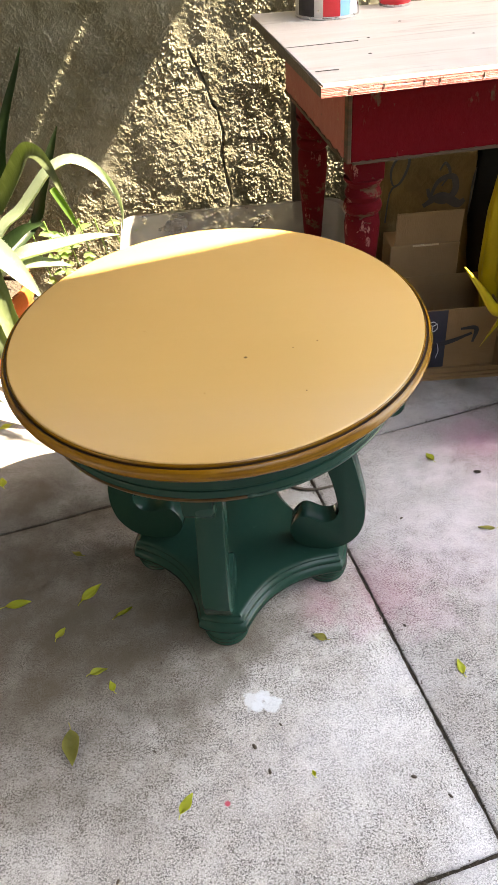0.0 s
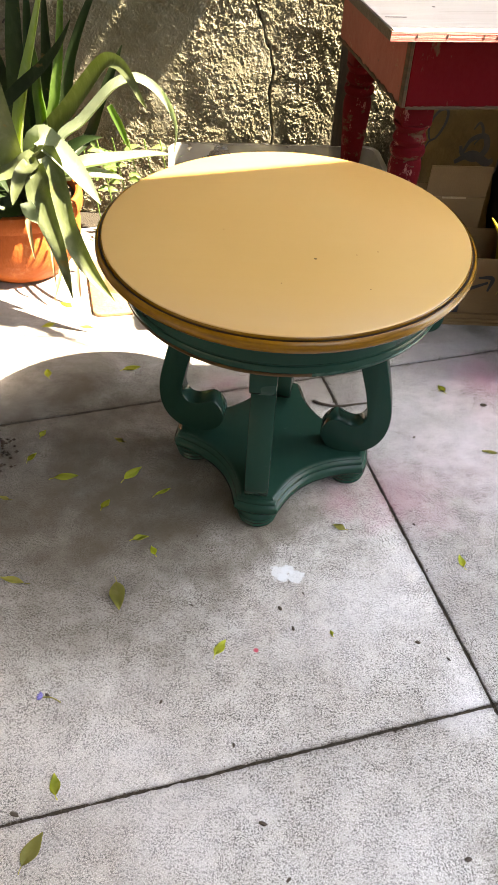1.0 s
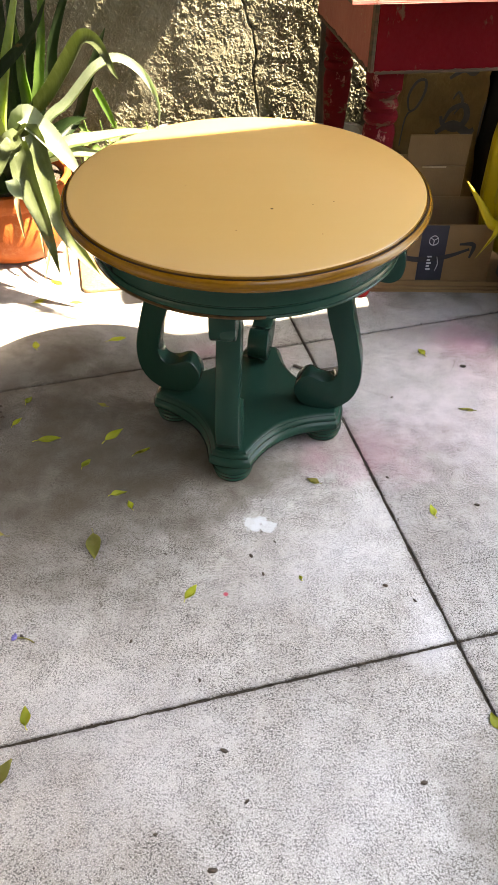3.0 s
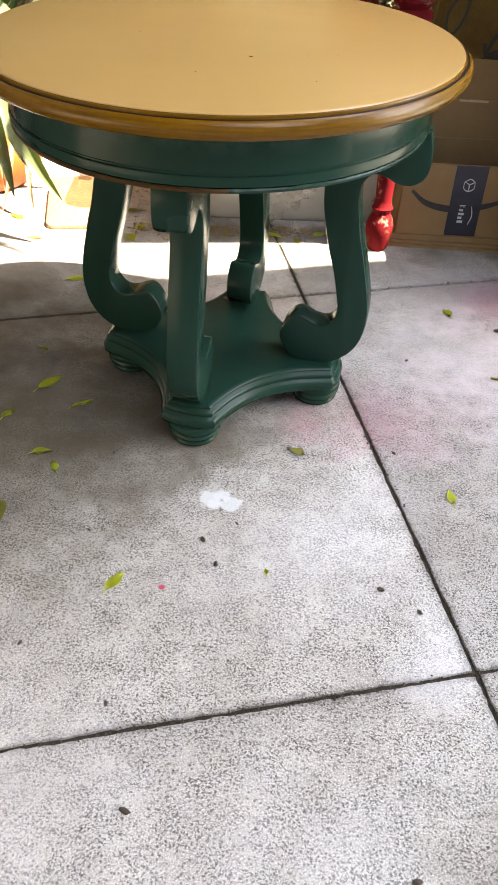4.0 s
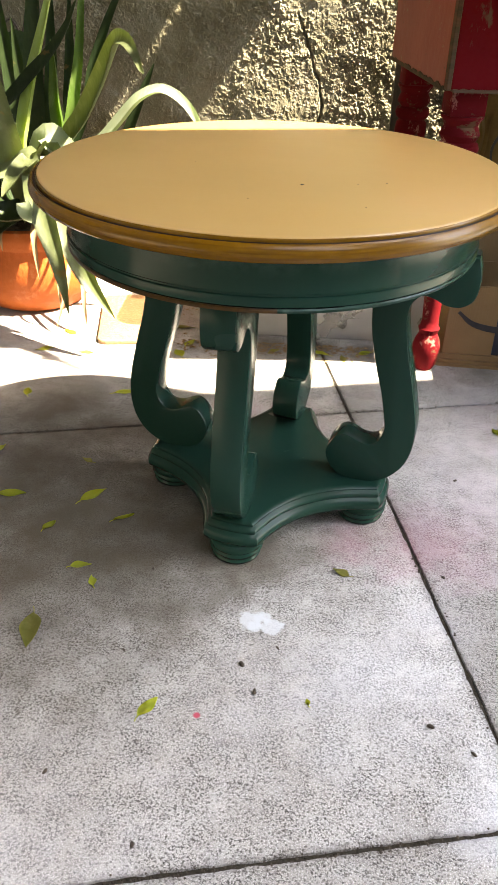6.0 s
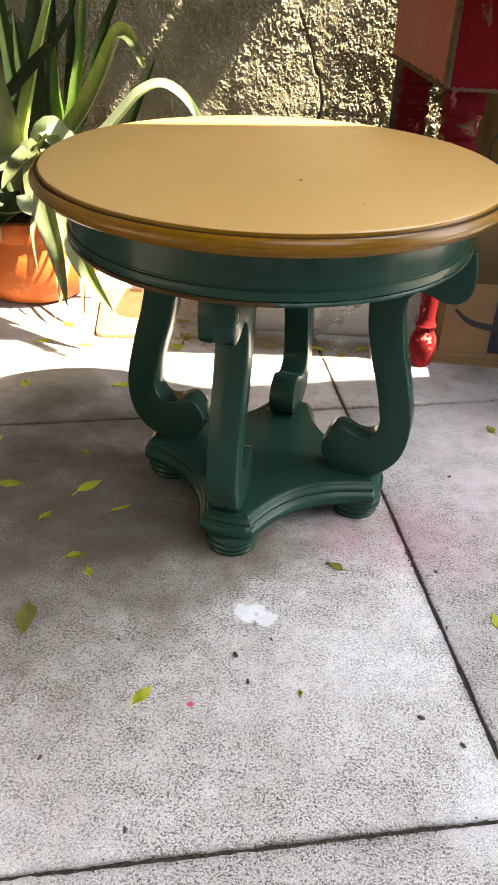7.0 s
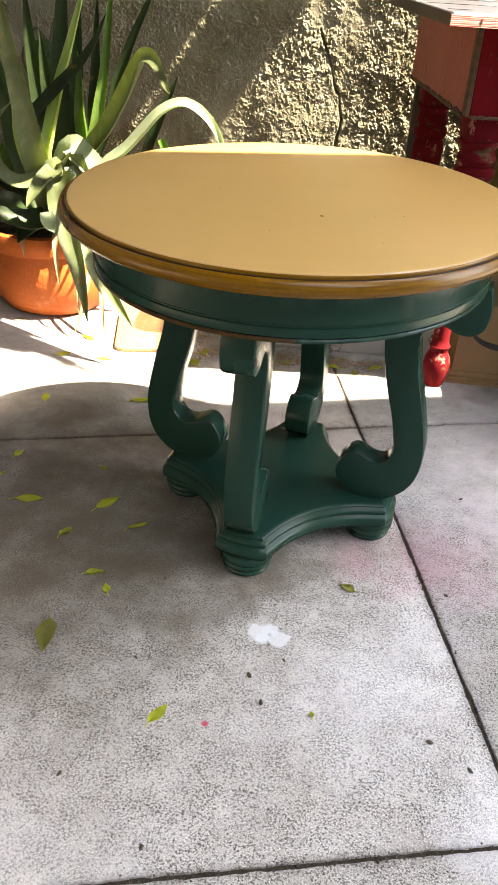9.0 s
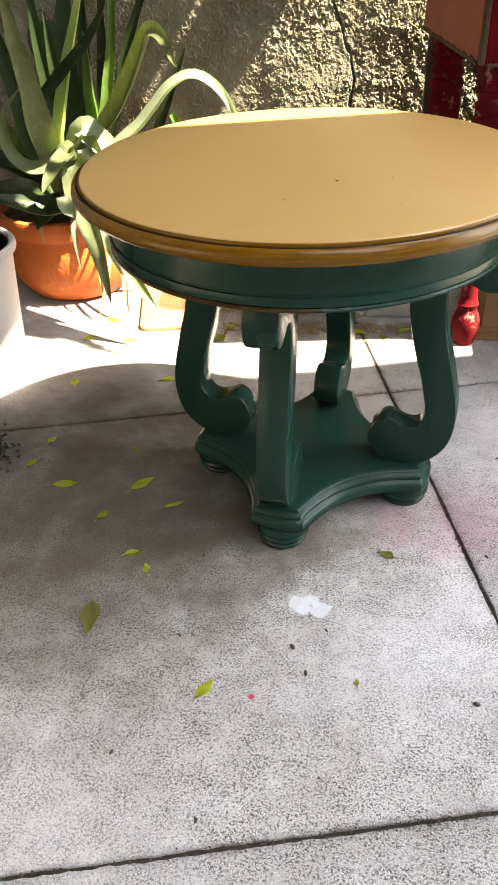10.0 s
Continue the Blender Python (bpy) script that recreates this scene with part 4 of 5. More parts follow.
def yellow_umbrella(m):
    """Closed, leaning; its pointed folds hang out."""
    t = base("garden_umbrella", m, "bright yellow folded cloth umbrella leaning under the red table", "umbrella")
    part("pole", tube_bm([(0.185, 0.24, 0.0), (0.152, 0.207, 0.33), (0.115, 0.17, 0.70)], 0.010, 8, 10), TIN, t)
    prof = [(0.02, 0.06), (0.075, 0.10), (0.085, 0.25), (0.072, 0.42), (0.045, 0.58), (0.012, 0.69), (0, 0.70)]
    bm = lathe_bm(prof, 60, wobble=lambda a, r, z: (r * (1 + 0.22 * abs(math.sin(4 * a + 2.0 * z)) - 0.1), z))
    for v in bm.verts:
        v.co.x += 0.185 - 0.10 * v.co.z
        v.co.y += 0.24 - 0.10 * v.co.z
    part("canopy", bm, YELLOW, t, "folded yellow cloth")
    part("rib_fold", tube_bm([(-0.035, 0.02, 0.375), (0.005, 0.0, 0.325), (0.055, -0.005, 0.262), (0.14, 0.14, 0.24)], 0.016, 16, 12, lambda u: 0.10 + 1.35 * u), YELLOW, t, "rolled yellow fold")
    bm = bmesh.new()
    ring = [(0.060, -0.02, 0.300), (0.100, -0.012, 0.292), (0.078, 0.0, 0.240), (0.015, -0.018, 0.165), (0.045, -0.03, 0.235)]
    vs = [bm.verts.new(p) for p in ring]
    mid = bm.verts.new((0.066, -0.034, 0.262))
    back = bm.verts.new((0.075, 0.006, 0.262))
    for i in range(5):
        bm.faces.new((vs[i], vs[(i + 1) % 5], mid))
        bm.faces.new((vs[(i + 1) % 5], vs[i], back))
    part("cloth_point", bm, YELLOW, t, "sharp yellow pointed fold", smooth=False)
    return t


yellow_umbrella(pose(0.585, 1.700, 0))


# Unseen crate, added to shade the paving and things under the work table.
crate = base("shade_crate", pose(0.73, 1.48, 0), "unseen dark slatted crate added to shade the paving", "crate")
for k in range(5):
    z = 0.01 + 0.112 * k
    for x0, y0, x1, y1 in ((0.02, 0, 0.38, 0.012), (0.02, 0.368, 0.38, 0.38), (0, 0.0, 0.012, 0.38), (0.388, 0.0, 0.40, 0.38)):
        part("slat", box_bm(x0, y0, z, x1, y1, z + 0.104, 0.002), DARKWOOD, crate, smooth=False)
for cx, cy in ((0.013, 0.013), (0.36, 0.013), (0.013, 0.34), (0.36, 0.34)):
    part("post", box_bm(cx, cy, 0, cx + 0.026, cy + 0.026, 0.565, 0.002), DARKWOOD, crate, smooth=False)
part("lid", box_bm(-0.004, -0.004, 0.566, 0.404, 0.384, 0.580, 0.002), DARKWOOD, crate, smooth=False)


# ---- storage bin ----
def storage_bin(m):
    t = base("storage_bin", m, "empty translucent plastic storage bin on the paving", "bin")

    def rrect(w, d, r, n=6):
        pts = []
        for cx, cy, a in ((w / 2 - r, d / 2 - r, 0), (-w / 2 + r, d / 2 - r, 90), (-w / 2 + r, -d / 2 + r, 180), (w / 2 - r, -d / 2 + r, 270)):
            pts += [(cx + r * math.cos(radians(a + 90 * i / n)), cy + r * math.sin(radians(a + 90 * i / n))) for i in range(n + 1)]
        return pts

    bm = bmesh.new()
    rings = []
    for w, d, z in ((0.60, 0.42, 0.0), (0.62, 0.44, 0.004), (0.655, 0.475, 0.255), (0.66, 0.48, 0.287), (0.685, 0.505, 0.289), (0.690, 0.510, 0.295), (0.690, 0.510, 0.303), (0.684, 0.504, 0.306),
                    (0.652, 0.474, 0.306), (0.649, 0.470, 0.255), (0.614, 0.434, 0.007)):
        rings.append([bm.verts.new((x, y, z)) for x, y in rrect(w, d, 0.05)])
    for a, b in zip(rings, rings[1:]):
        for i in range(len(a)):
            bm.faces.new((a[i], a[(i + 1) % len(a)], b[(i + 1) % len(a)], b[i]))
    bm.faces.new(rings[0]), bm.faces.new(rings[-1])
    part("tub", bm, BINPLASTIC, t)
    for sx in (-1, 1):
        part("handle", box_bm(sx * 0.338 - 0.008, -0.06, 0.250, sx * 0.338 + 0.008, 0.06, 0.288, 0.005), BINPLASTIC, t, "moulded grip")
    return t


storage_bin(pose(0.010, 2.112, 0, 0, 0, 3.5))


# ---- pots and buckets ----
def terracotta_pot(m):
    t = base("terracotta_pot", m, "wide round terracotta flowerpot full of soil", "pot")
    prof = [(0, 0), (0.125, 0), (0.142, 0.008), (0.175, 0.055), (0.190, 0.105), (0.193, 0.150), (0.188, 0.185), (0.189, 0.190), (0.200, 0.193), (0.205, 0.205),
            (0.206, 0.228), (0.202, 0.243), (0.194, 0.248), (0.186, 0.244), (0.183, 0.225), (0.180, 0.19), (0, 0.19)]
    part("pot", lathe_bm(prof, 72), TERRA, t)
    part("soil", lathe_bm([(0, 0.235), (0.09, 0.230), (0.182, 0.218), (0.182, 0.2), (0, 0.2)], 40, wobble=lambda a, r, z: (r, z + 0.006 * math.sin(5 * a + r * 60))), SOIL, t)
    return t


POT = Vector((-0.800, 2.062, 0))
terracotta_pot(Matrix.Translation(POT))


def bucket(name, m, r0, r1, h, material, label, category):
    t = base(name, m, label, category)
    part("body", lathe_bm([(0, 0), (r0 - 0.004, 0), (r0, 0.004), (r1 - 0.004, h - 0.05), (r1 - 0.003, h - 0.02), (r1 - 0.003, h - 0.004), (r1 - 0.006, h - 0.004), (r1 - 0.007, h - 0.05), (r0 - 0.003, 0.006), (0, 0.006)], 64), material, t)
    part("rim", lathe_bm([(r1 - 0.003, h - 0.022), (r1 + 0.006, h - 0.020), (r1 + 0.008, h - 0.014), (r1 + 0.007, h - 0.004), (r1 + 0.003, h), (r1 - 0.003, h - 0.001), (r1 - 0.005, h - 0.006)], 64), material, t, "rolled rim")
    return t


bucket("plastic_bucket", pose(-0.866, 1.475, 0), 0.122, 0.139, 0.330, WHITE, "tall off-white plastic bucket on the paving", "bucket")
t = bucket("nursery_pot", pose(-0.787, 1.135, 0), 0.115, 0.132, 0.325, BLACK, "black plastic nursery pot with a ribbed rim", "pot")
part("collar", lathe_bm([(0.1285, 0.268), (0.1345, 0.271), (0.136, 0.278), (0.1345, 0.284), (0.129, 0.286)], 64), BLACK, t, "moulded collar")
part("dark_fill", lathe_bm([(0, 0.02), (0.11, 0.02), (0.112, 0.012), (0, 0.012)], 40), SOIL, t, "dark soil inside")
# Dark inner shell makes the bucket's inside darker than its outside.
tagged(link_mesh("bucket_lining", lathe_bm([(0, 0.012), (0.118, 0.012), (0.1290, 0.285), (0.1300, 0.323), (0.1280, 0.323), (0.1270, 0.285), (0.1165, 0.014), (0, 0.014)], 48), BLACK),
       "dark inner shell of the white bucket", "liner").matrix_world = pose(-0.866, 1.475, 0)


# ---- aloe ----
def aloe_leaf(points, width, parent, material, face=(0, -1, 0.35), thick=0.22, teeth=True, n=30, hollow=0.35, start=0.8, blunt=1.7, label=""):
    line = spline(points, n)
    bm = bmesh.new()
    rings = []
    face = Vector(face)
    margin = ([], [])
    K = 5
    for k, p in enumerate(line):
        u = k / n
        t = (line[min(k + 1, n)] - line[max(k - 1, 0)]).normalized()
        s = t.cross(face).normalized()
        f = s.cross(t).normalized()
        w = width * 0.5 * (start + (1 - start) * min(u * 3, 1)) * (1 - max(0, (u - 0.15) / 0.85) ** blunt) + 0.0012
        th = w * 2 * thick * (1 - 0.4 * u) + 0.0008
        ring = []
        for i in range(K + 1):
            v = i / K * 2 - 1
            ring.append(p + s * w * v + f * (hollow * w * v * v))
        for i in range(K - 1, 0, -1):
            v = i / K * 2 - 1
            ring.append(p + s * w * v + f * (hollow * w * v * v) - f * th * (1 - v * v) * 1.6)
        rings.append([bm.verts.new(q) for q in ring])
        margin[0].append((ring[0], -s, t, w))
        margin[1].append((ring[K], s, t, w))
    m = len(rings[0])
    for a, b in zip(rings, rings[1:]):
        for i in range(m):
            bm.faces.new((a[i], a[(i + 1) % m], b[(i + 1) % m], b[i]))
    bm.faces.new(rings[0]), bm.faces.new(rings[-1])
    if teeth:
        for side in margin:
            for k in range(2, n - 1):
                (p, o, t, w), (q, *_r) = side[k], side[k + 1]
                a = p.lerp(q, 0.3)
                size = min(0.0024, 0.07 * w + 0.0006)
                tri = [bm.verts.new(v) for v in (a - t * size * 0.6, a + t * size * 0.6, a + o * size + t * size * 0.5, a - Vector((0, 0.0012, 0)))]
                bm.faces.new((tri[0], tri[1], tri[2])), bm.faces.new((tri[0], tri[2], tri[3])), bm.faces.new((tri[1], tri[3], tri[2]))
    bmesh.ops.transform(bm, verts=bm.verts, matrix=parent.matrix_world.inverted())
    return part("leaf", bm, material, parent, label)


bpy.context.view_layer.update()
aloe = base("aloe_plant", Matrix.Translation(POT + Vector((0.02, 0.0, 0.232))), "large spiny grey-green aloe with arching and drooping leaves in the pot", "plant")
bpy.context.view_layer.update()
part("crown", lathe_bm([(0, 0), (0.055, 0), (0.06, 0.03), (0.045, 0.07), (0.02, 0.10), (0, 0.11)], 16), ALOE_DARK_SHADED, aloe, "short leafy stem")
BX = -0.775
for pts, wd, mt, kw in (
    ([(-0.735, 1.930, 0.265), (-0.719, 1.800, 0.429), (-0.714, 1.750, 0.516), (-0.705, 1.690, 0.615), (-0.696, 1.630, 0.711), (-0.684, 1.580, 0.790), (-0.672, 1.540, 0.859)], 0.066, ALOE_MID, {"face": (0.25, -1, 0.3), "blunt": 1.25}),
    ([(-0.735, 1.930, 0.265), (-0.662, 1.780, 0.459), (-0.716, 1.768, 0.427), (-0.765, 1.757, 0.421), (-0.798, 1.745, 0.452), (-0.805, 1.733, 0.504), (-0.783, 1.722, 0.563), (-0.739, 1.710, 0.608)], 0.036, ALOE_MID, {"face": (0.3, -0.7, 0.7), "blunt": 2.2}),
    ([(-0.730, 2.050, 0.270), (-0.739, 2.030, 0.446), (-0.736, 2.030, 0.556), (-0.728, 2.030, 0.683), (-0.716, 2.030, 0.802), (-0.709, 2.030, 0.887)], 0.054, ALOE_DARK_SHADED, {"blunt": 2.4}),
    ([(-0.768, 1.860, 0.547), (-0.728, 1.844, 0.576), (-0.670, 1.828, 0.628), (-0.613, 1.812, 0.679), (-0.566, 1.796, 0.734), (-0.533, 1.780, 0.791)], 0.03, ALOE_DARK_SHADED, {"blunt": 2.2, "face": (-0.3, -1, 0.2)}),
    ([(-0.735, 1.930, 0.265), (-0.705, 1.820, 0.453), (-0.697, 1.831, 0.518), (-0.684, 1.843, 0.580), (-0.669, 1.854, 0.639), (-0.652, 1.866, 0.698), (-0.633, 1.877, 0.765), (-0.615, 1.889, 0.832), (-0.598, 1.900, 0.897)], 0.034, ALOE_SUNLIT, {"face": (-0.5, -1, 0.1), "hollow": 0.7}),
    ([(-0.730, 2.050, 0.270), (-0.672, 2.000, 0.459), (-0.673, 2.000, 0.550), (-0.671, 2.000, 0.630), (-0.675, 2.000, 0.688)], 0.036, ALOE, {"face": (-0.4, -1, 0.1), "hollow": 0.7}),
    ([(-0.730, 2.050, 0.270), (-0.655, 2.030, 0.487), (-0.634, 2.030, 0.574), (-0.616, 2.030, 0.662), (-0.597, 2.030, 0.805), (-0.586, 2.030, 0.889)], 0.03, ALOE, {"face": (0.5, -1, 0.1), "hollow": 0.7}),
    ([(-0.730, 2.050, 0.270), (-0.623, 2.080, 0.513), (-0.595, 2.080, 0.618), (-0.559, 2.080, 0.710), (-0.516, 2.080, 0.797), (-0.490, 2.080, 0.855)], 0.03, ALOE_DARK_SHADED, {}),
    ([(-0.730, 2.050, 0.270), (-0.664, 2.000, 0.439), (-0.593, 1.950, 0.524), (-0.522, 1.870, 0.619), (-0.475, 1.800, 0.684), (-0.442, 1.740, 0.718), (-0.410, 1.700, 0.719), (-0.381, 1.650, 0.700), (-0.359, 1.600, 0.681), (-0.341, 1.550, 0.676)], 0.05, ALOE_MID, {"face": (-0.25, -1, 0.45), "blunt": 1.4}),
    ([(-0.730, 2.050, 0.270), (-0.648, 2.090, 0.396), (-0.585, 2.090, 0.445), (-0.534, 2.090, 0.499), (-0.484, 2.090, 0.551), (-0.426, 2.090, 0.575), (-0.371, 2.090, 0.553), (-0.329, 2.090, 0.504), (-0.308, 2.090, 0.441), (-0.315, 2.090, 0.369)], 0.038, ALOE_PALE_SUNLIT, {"face": (-0.4, -0.6, 0.8)}),
    ([(-0.730, 2.050, 0.270), (-0.603, 2.240, 0.332), (-0.549, 2.240, 0.445), (-0.504, 2.240, 0.549), (-0.472, 2.240, 0.618)], 0.03, ALOE_DARK_SHADED, {"blunt": 3.0}),
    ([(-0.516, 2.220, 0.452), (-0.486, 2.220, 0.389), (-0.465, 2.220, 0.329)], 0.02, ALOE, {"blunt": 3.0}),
    ([(-0.735, 1.930, 0.265), (-0.660, 1.840, 0.482), (-0.614, 1.815, 0.477), (-0.570, 1.790, 0.446), (-0.528, 1.765, 0.405), (-0.487, 1.740, 0.358)], 0.062, ALOE_PALE_SUNLIT, {"face": (0.2, -0.7, 0.8), "blunt": 3.0}),
    ([(-0.730, 2.050, 0.270), (-0.586, 1.970, 0.367), (-0.492, 1.970, 0.388), (-0.385, 1.970, 0.407), (-0.308, 1.970, 0.410)], 0.05, ALOE_PALE_SUNLIT, {"face": (0, -0.35, 1)}),
    ([(-0.730, 2.050, 0.270), (-0.577, 1.950, 0.351), (-0.496, 1.950, 0.350), (-0.447, 1.950, 0.340)], 0.044, ALOE_PALE_SUNLIT, {"face": (0.1, -0.4, 1)}),
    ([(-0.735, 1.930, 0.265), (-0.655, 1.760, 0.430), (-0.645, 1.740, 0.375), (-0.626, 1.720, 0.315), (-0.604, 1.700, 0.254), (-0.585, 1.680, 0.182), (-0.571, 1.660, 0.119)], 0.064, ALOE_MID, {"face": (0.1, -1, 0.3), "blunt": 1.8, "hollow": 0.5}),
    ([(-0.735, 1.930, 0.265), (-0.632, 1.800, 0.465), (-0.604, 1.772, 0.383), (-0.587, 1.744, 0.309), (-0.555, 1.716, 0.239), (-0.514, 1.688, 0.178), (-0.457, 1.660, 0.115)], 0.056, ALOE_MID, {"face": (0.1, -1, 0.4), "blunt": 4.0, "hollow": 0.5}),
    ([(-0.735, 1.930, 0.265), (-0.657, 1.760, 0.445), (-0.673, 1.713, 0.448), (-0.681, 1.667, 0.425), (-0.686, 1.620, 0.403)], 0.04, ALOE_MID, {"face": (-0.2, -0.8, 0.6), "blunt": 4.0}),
    ([(-0.679, 1.720, 0.365), (-0.660, 1.690, 0.344), (-0.640, 1.660, 0.337)], 0.034, ALOE_PALE_SUNLIT, {"face": (0.1, -0.8, 0.6), "blunt": 2.0}),
    ([(-0.735, 1.930, 0.265), (-0.697, 1.800, 0.323), (-0.753, 1.760, 0.324), (-0.809, 1.720, 0.349), (-0.868, 1.680, 0.374)], 0.062, ALOE_DARK_SHADED, {"face": (0, -0.7, 0.9), "blunt": 2.6}),
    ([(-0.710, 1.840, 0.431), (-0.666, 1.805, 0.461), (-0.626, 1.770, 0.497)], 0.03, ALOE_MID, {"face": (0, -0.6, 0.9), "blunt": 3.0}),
    ([(-0.735, 1.930, 0.265), (-0.799, 1.900, 0.463), (-0.802, 1.893, 0.586), (-0.812, 1.887, 0.645), (-0.826, 1.880, 0.699)], 0.024, ALOE_SUNLIT, {}),
    ([(-0.735, 1.930, 0.265), (-0.847, 2.000, 0.410), (-0.871, 2.000, 0.529), (-0.896, 2.000, 0.625), (-0.911, 2.000, 0.716)], 0.05, ALOE_DARK_SHADED, {}),
    ([(-0.730, 2.050, 0.270), (-0.732, 2.100, 0.441), (-0.712, 2.100, 0.602), (-0.703, 2.100, 0.729), (-0.692, 2.100, 0.847)], 0.04, ALOE_DARK_SHADED, {}),
    ([(-0.730, 2.050, 0.270), (-0.688, 2.120, 0.444), (-0.670, 2.120, 0.582), (-0.663, 2.120, 0.694), (-0.654, 2.120, 0.816)], 0.04, ALOE_DARK_SHADED, {}),
    ([(BX - 0.02, 2.02, 0.27), (-0.84, 1.93, 0.31), (-0.92, 1.88, 0.32), (-0.99, 1.86, 0.29)], 0.080, ALOE_DARK_SHADED, {"face": (0.1, -0.5, 1), "blunt": 2.6}),
    ([(BX - 0.01, 2.02, 0.26), (-0.77, 1.93, 0.285), (-0.79, 1.87, 0.27), (-0.81, 1.84, 0.24)], 0.070, ALOE_DARK_SHADED, {"face": (0, -0.5, 1), "blunt": 2.6}),
    ([(BX + 0.02, 2.02, 0.26), (-0.71, 1.94, 0.29), (-0.67, 1.89, 0.27), (-0.645, 1.86, 0.23)], 0.066, ALOE_DARK_SHADED, {"face": (0, -0.5, 1), "blunt": 2.6}),
    ([(BX - 0.05, 2.06, 0.27), (-0.88, 2.02, 0.34), (-0.96, 1.98, 0.38), (-1.05, 1.95, 0.36)], 0.080, ALOE_DARK_SHADED, {"face": (0, -0.4, 1), "blunt": 2.6}),
    ([(BX + 0.03, 2.08, 0.27), (-0.66, 2.07, 0.34), (-0.58, 2.06, 0.40), (-0.52, 2.05, 0.42)], 0.050, ALOE_DARK_SHADED, {"face": (0, -0.7, 0.8)}),
    ([(BX + 0.0, 2.10, 0.27), (-0.76, 2.13, 0.42), (-0.81, 2.15, 0.56), (-0.83, 2.16, 0.72)], 0.066, ALOE_DARK_SHADED, {}),
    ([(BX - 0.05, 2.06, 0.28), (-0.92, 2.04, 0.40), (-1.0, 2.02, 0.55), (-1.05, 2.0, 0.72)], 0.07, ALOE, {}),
    ([(BX - 0.04, 2.1, 0.28), (-0.90, 2.14, 0.45), (-0.96, 2.16, 0.62), (-1.0, 2.16, 0.8)], 0.06, ALOE_DARK_SHADED, {}),
    ([(BX - 0.02, 2.11, 0.28), (-0.84, 2.18, 0.46), (-0.87, 2.2, 0.66), (-0.88, 2.2, 0.84)], 0.055, ALOE_DARK_SHADED, {}),
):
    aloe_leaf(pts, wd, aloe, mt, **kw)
for pts, wd in (([(-0.72, 1.90, 0.27), (-0.715, 1.862, 0.25), (-0.712, 1.852, 0.19), (-0.708, 1.85, 0.13)], 0.016), ([(-0.79, 1.92, 0.27), (-0.80, 1.856, 0.25), (-0.80, 1.85, 0.20)], 0.014),
                ([(-0.66, 1.90, 0.22), (-0.655, 1.845, 0.15), (-0.652, 1.835, 0.04)], 0.008), ([(-0.63, 1.9, 0.2), (-0.632, 1.83, 0.11), (-0.655, 1.80, 0.02)], 0.012), ([(-0.60, 1.9, 0.2), (-0.585, 1.83, 0.10), (-0.58, 1.82, 0.02)], 0.014)):
    aloe_leaf(pts, wd, aloe, HUSK, teeth=False, n=14, label="dry brown withered leaf")

# weeds behind the pot
weed = base("weed", pose(-0.46, 2.26, 0), "small lobed green weeds growing at the wall", "plant")
bpy.context.view_layer.update()
for k in range(34):
    x, y, z = random.gauss(-0.50, 0.07), random.uniform(2.2, 2.36), random.uniform(0.06, 0.30)
    a = random.uniform(0, 6.28)
    d = Vector((math.cos(a), math.sin(a) * 0.6, random.uniform(-0.3, 0.5))).normalized() * random.uniform(0.014, 0.028)
    p = Vector((x, y, z))
    aloe_leaf([p - d, p + Vector((0, 0, 0.004)), p + d], 0.022, weed, WEED, face=(random.uniform(-0.5, 0.5), -0.6, 0.8), teeth=False, n=6, thick=0.05, start=0.3)
for k in range(6):
    x = -0.62 + 0.05 * k
    bm = tube_bm([(x + 0.05, 2.28, 0.0), (x + 0.03, 2.28, 0.15), (x, 2.26, 0.34)], 0.0022, 8, 5)
    bmesh.ops.transform(bm, verts=bm.verts, matrix=weed.matrix_world.inverted())
    part("stalk", bm, WEED, weed)

# dry vine and a round wire disc on the wall
vine = base("dry_vine", pose(-0.95, 2.40, 0), "thin dark dry vine curling up the wall", "vine")
bpy.context.view_layer.update()
for pts in ([(-0.98, 2.41, 0.0), (-0.95, 2.40, 0.35), (-0.92, 2.40, 0.55), (-0.88, 2.40, 0.70), (-0.82, 2.41, 0.86)],
            [(-1.05, 2.41, 0.3), (-0.95, 2.39, 0.52), (-0.86, 2.39, 0.55), (-0.80, 2.41, 0.55)],
            [(-0.93, 2.41, 0.50), (-0.97, 2.38, 0.62), (-0.92, 2.38, 0.70), (-0.89, 2.39, 0.64), (-0.92, 2.40, 0.60)],
            [(-0.90, 2.41, 0.62), (-0.85, 2.38, 0.72), (-0.82, 2.39, 0.66), (-0.85, 2.41, 0.62)],
            [(-1.0, 2.41, 0.45), (-0.94, 2.38, 0.46), (-0.88, 2.39, 0.48), (-0.82, 2.41, 0.45)]):
    bm = tube_bm(pts, 0.0035, 26, 6)
    bmesh.ops.transform(bm, verts=bm.verts, matrix=vine.matrix_world.inverted())
    part("stem", bm, DARKWOOD, vine)
disc = base("round_leaf_disc", pose(-0.900, 2.37, 0.625, 75, 0, 10), "round dark green ribbed disc among the vines", "ornament")
part("disc", lathe_bm([(0, 0.004), (0.02, 0.006), (0.042, 0.003), (0.05, 0.0), (0.042, -0.003), (0, -0.004)], 36, wobble=lambda a, r, z: (r * (1 + 0.03 * math.sin(9 * a)), z + 0.002 * math.sin(18 * a))), ALOE_DARK_SHADED, disc)
part("stalk", tube_bm([(0, 0, 0), (0.0, -0.10, 0.0), (0.0, -0.40, -0.10), (0.01, -0.6, -0.17)], 0.003, 8, 6), DARKWOOD, disc)

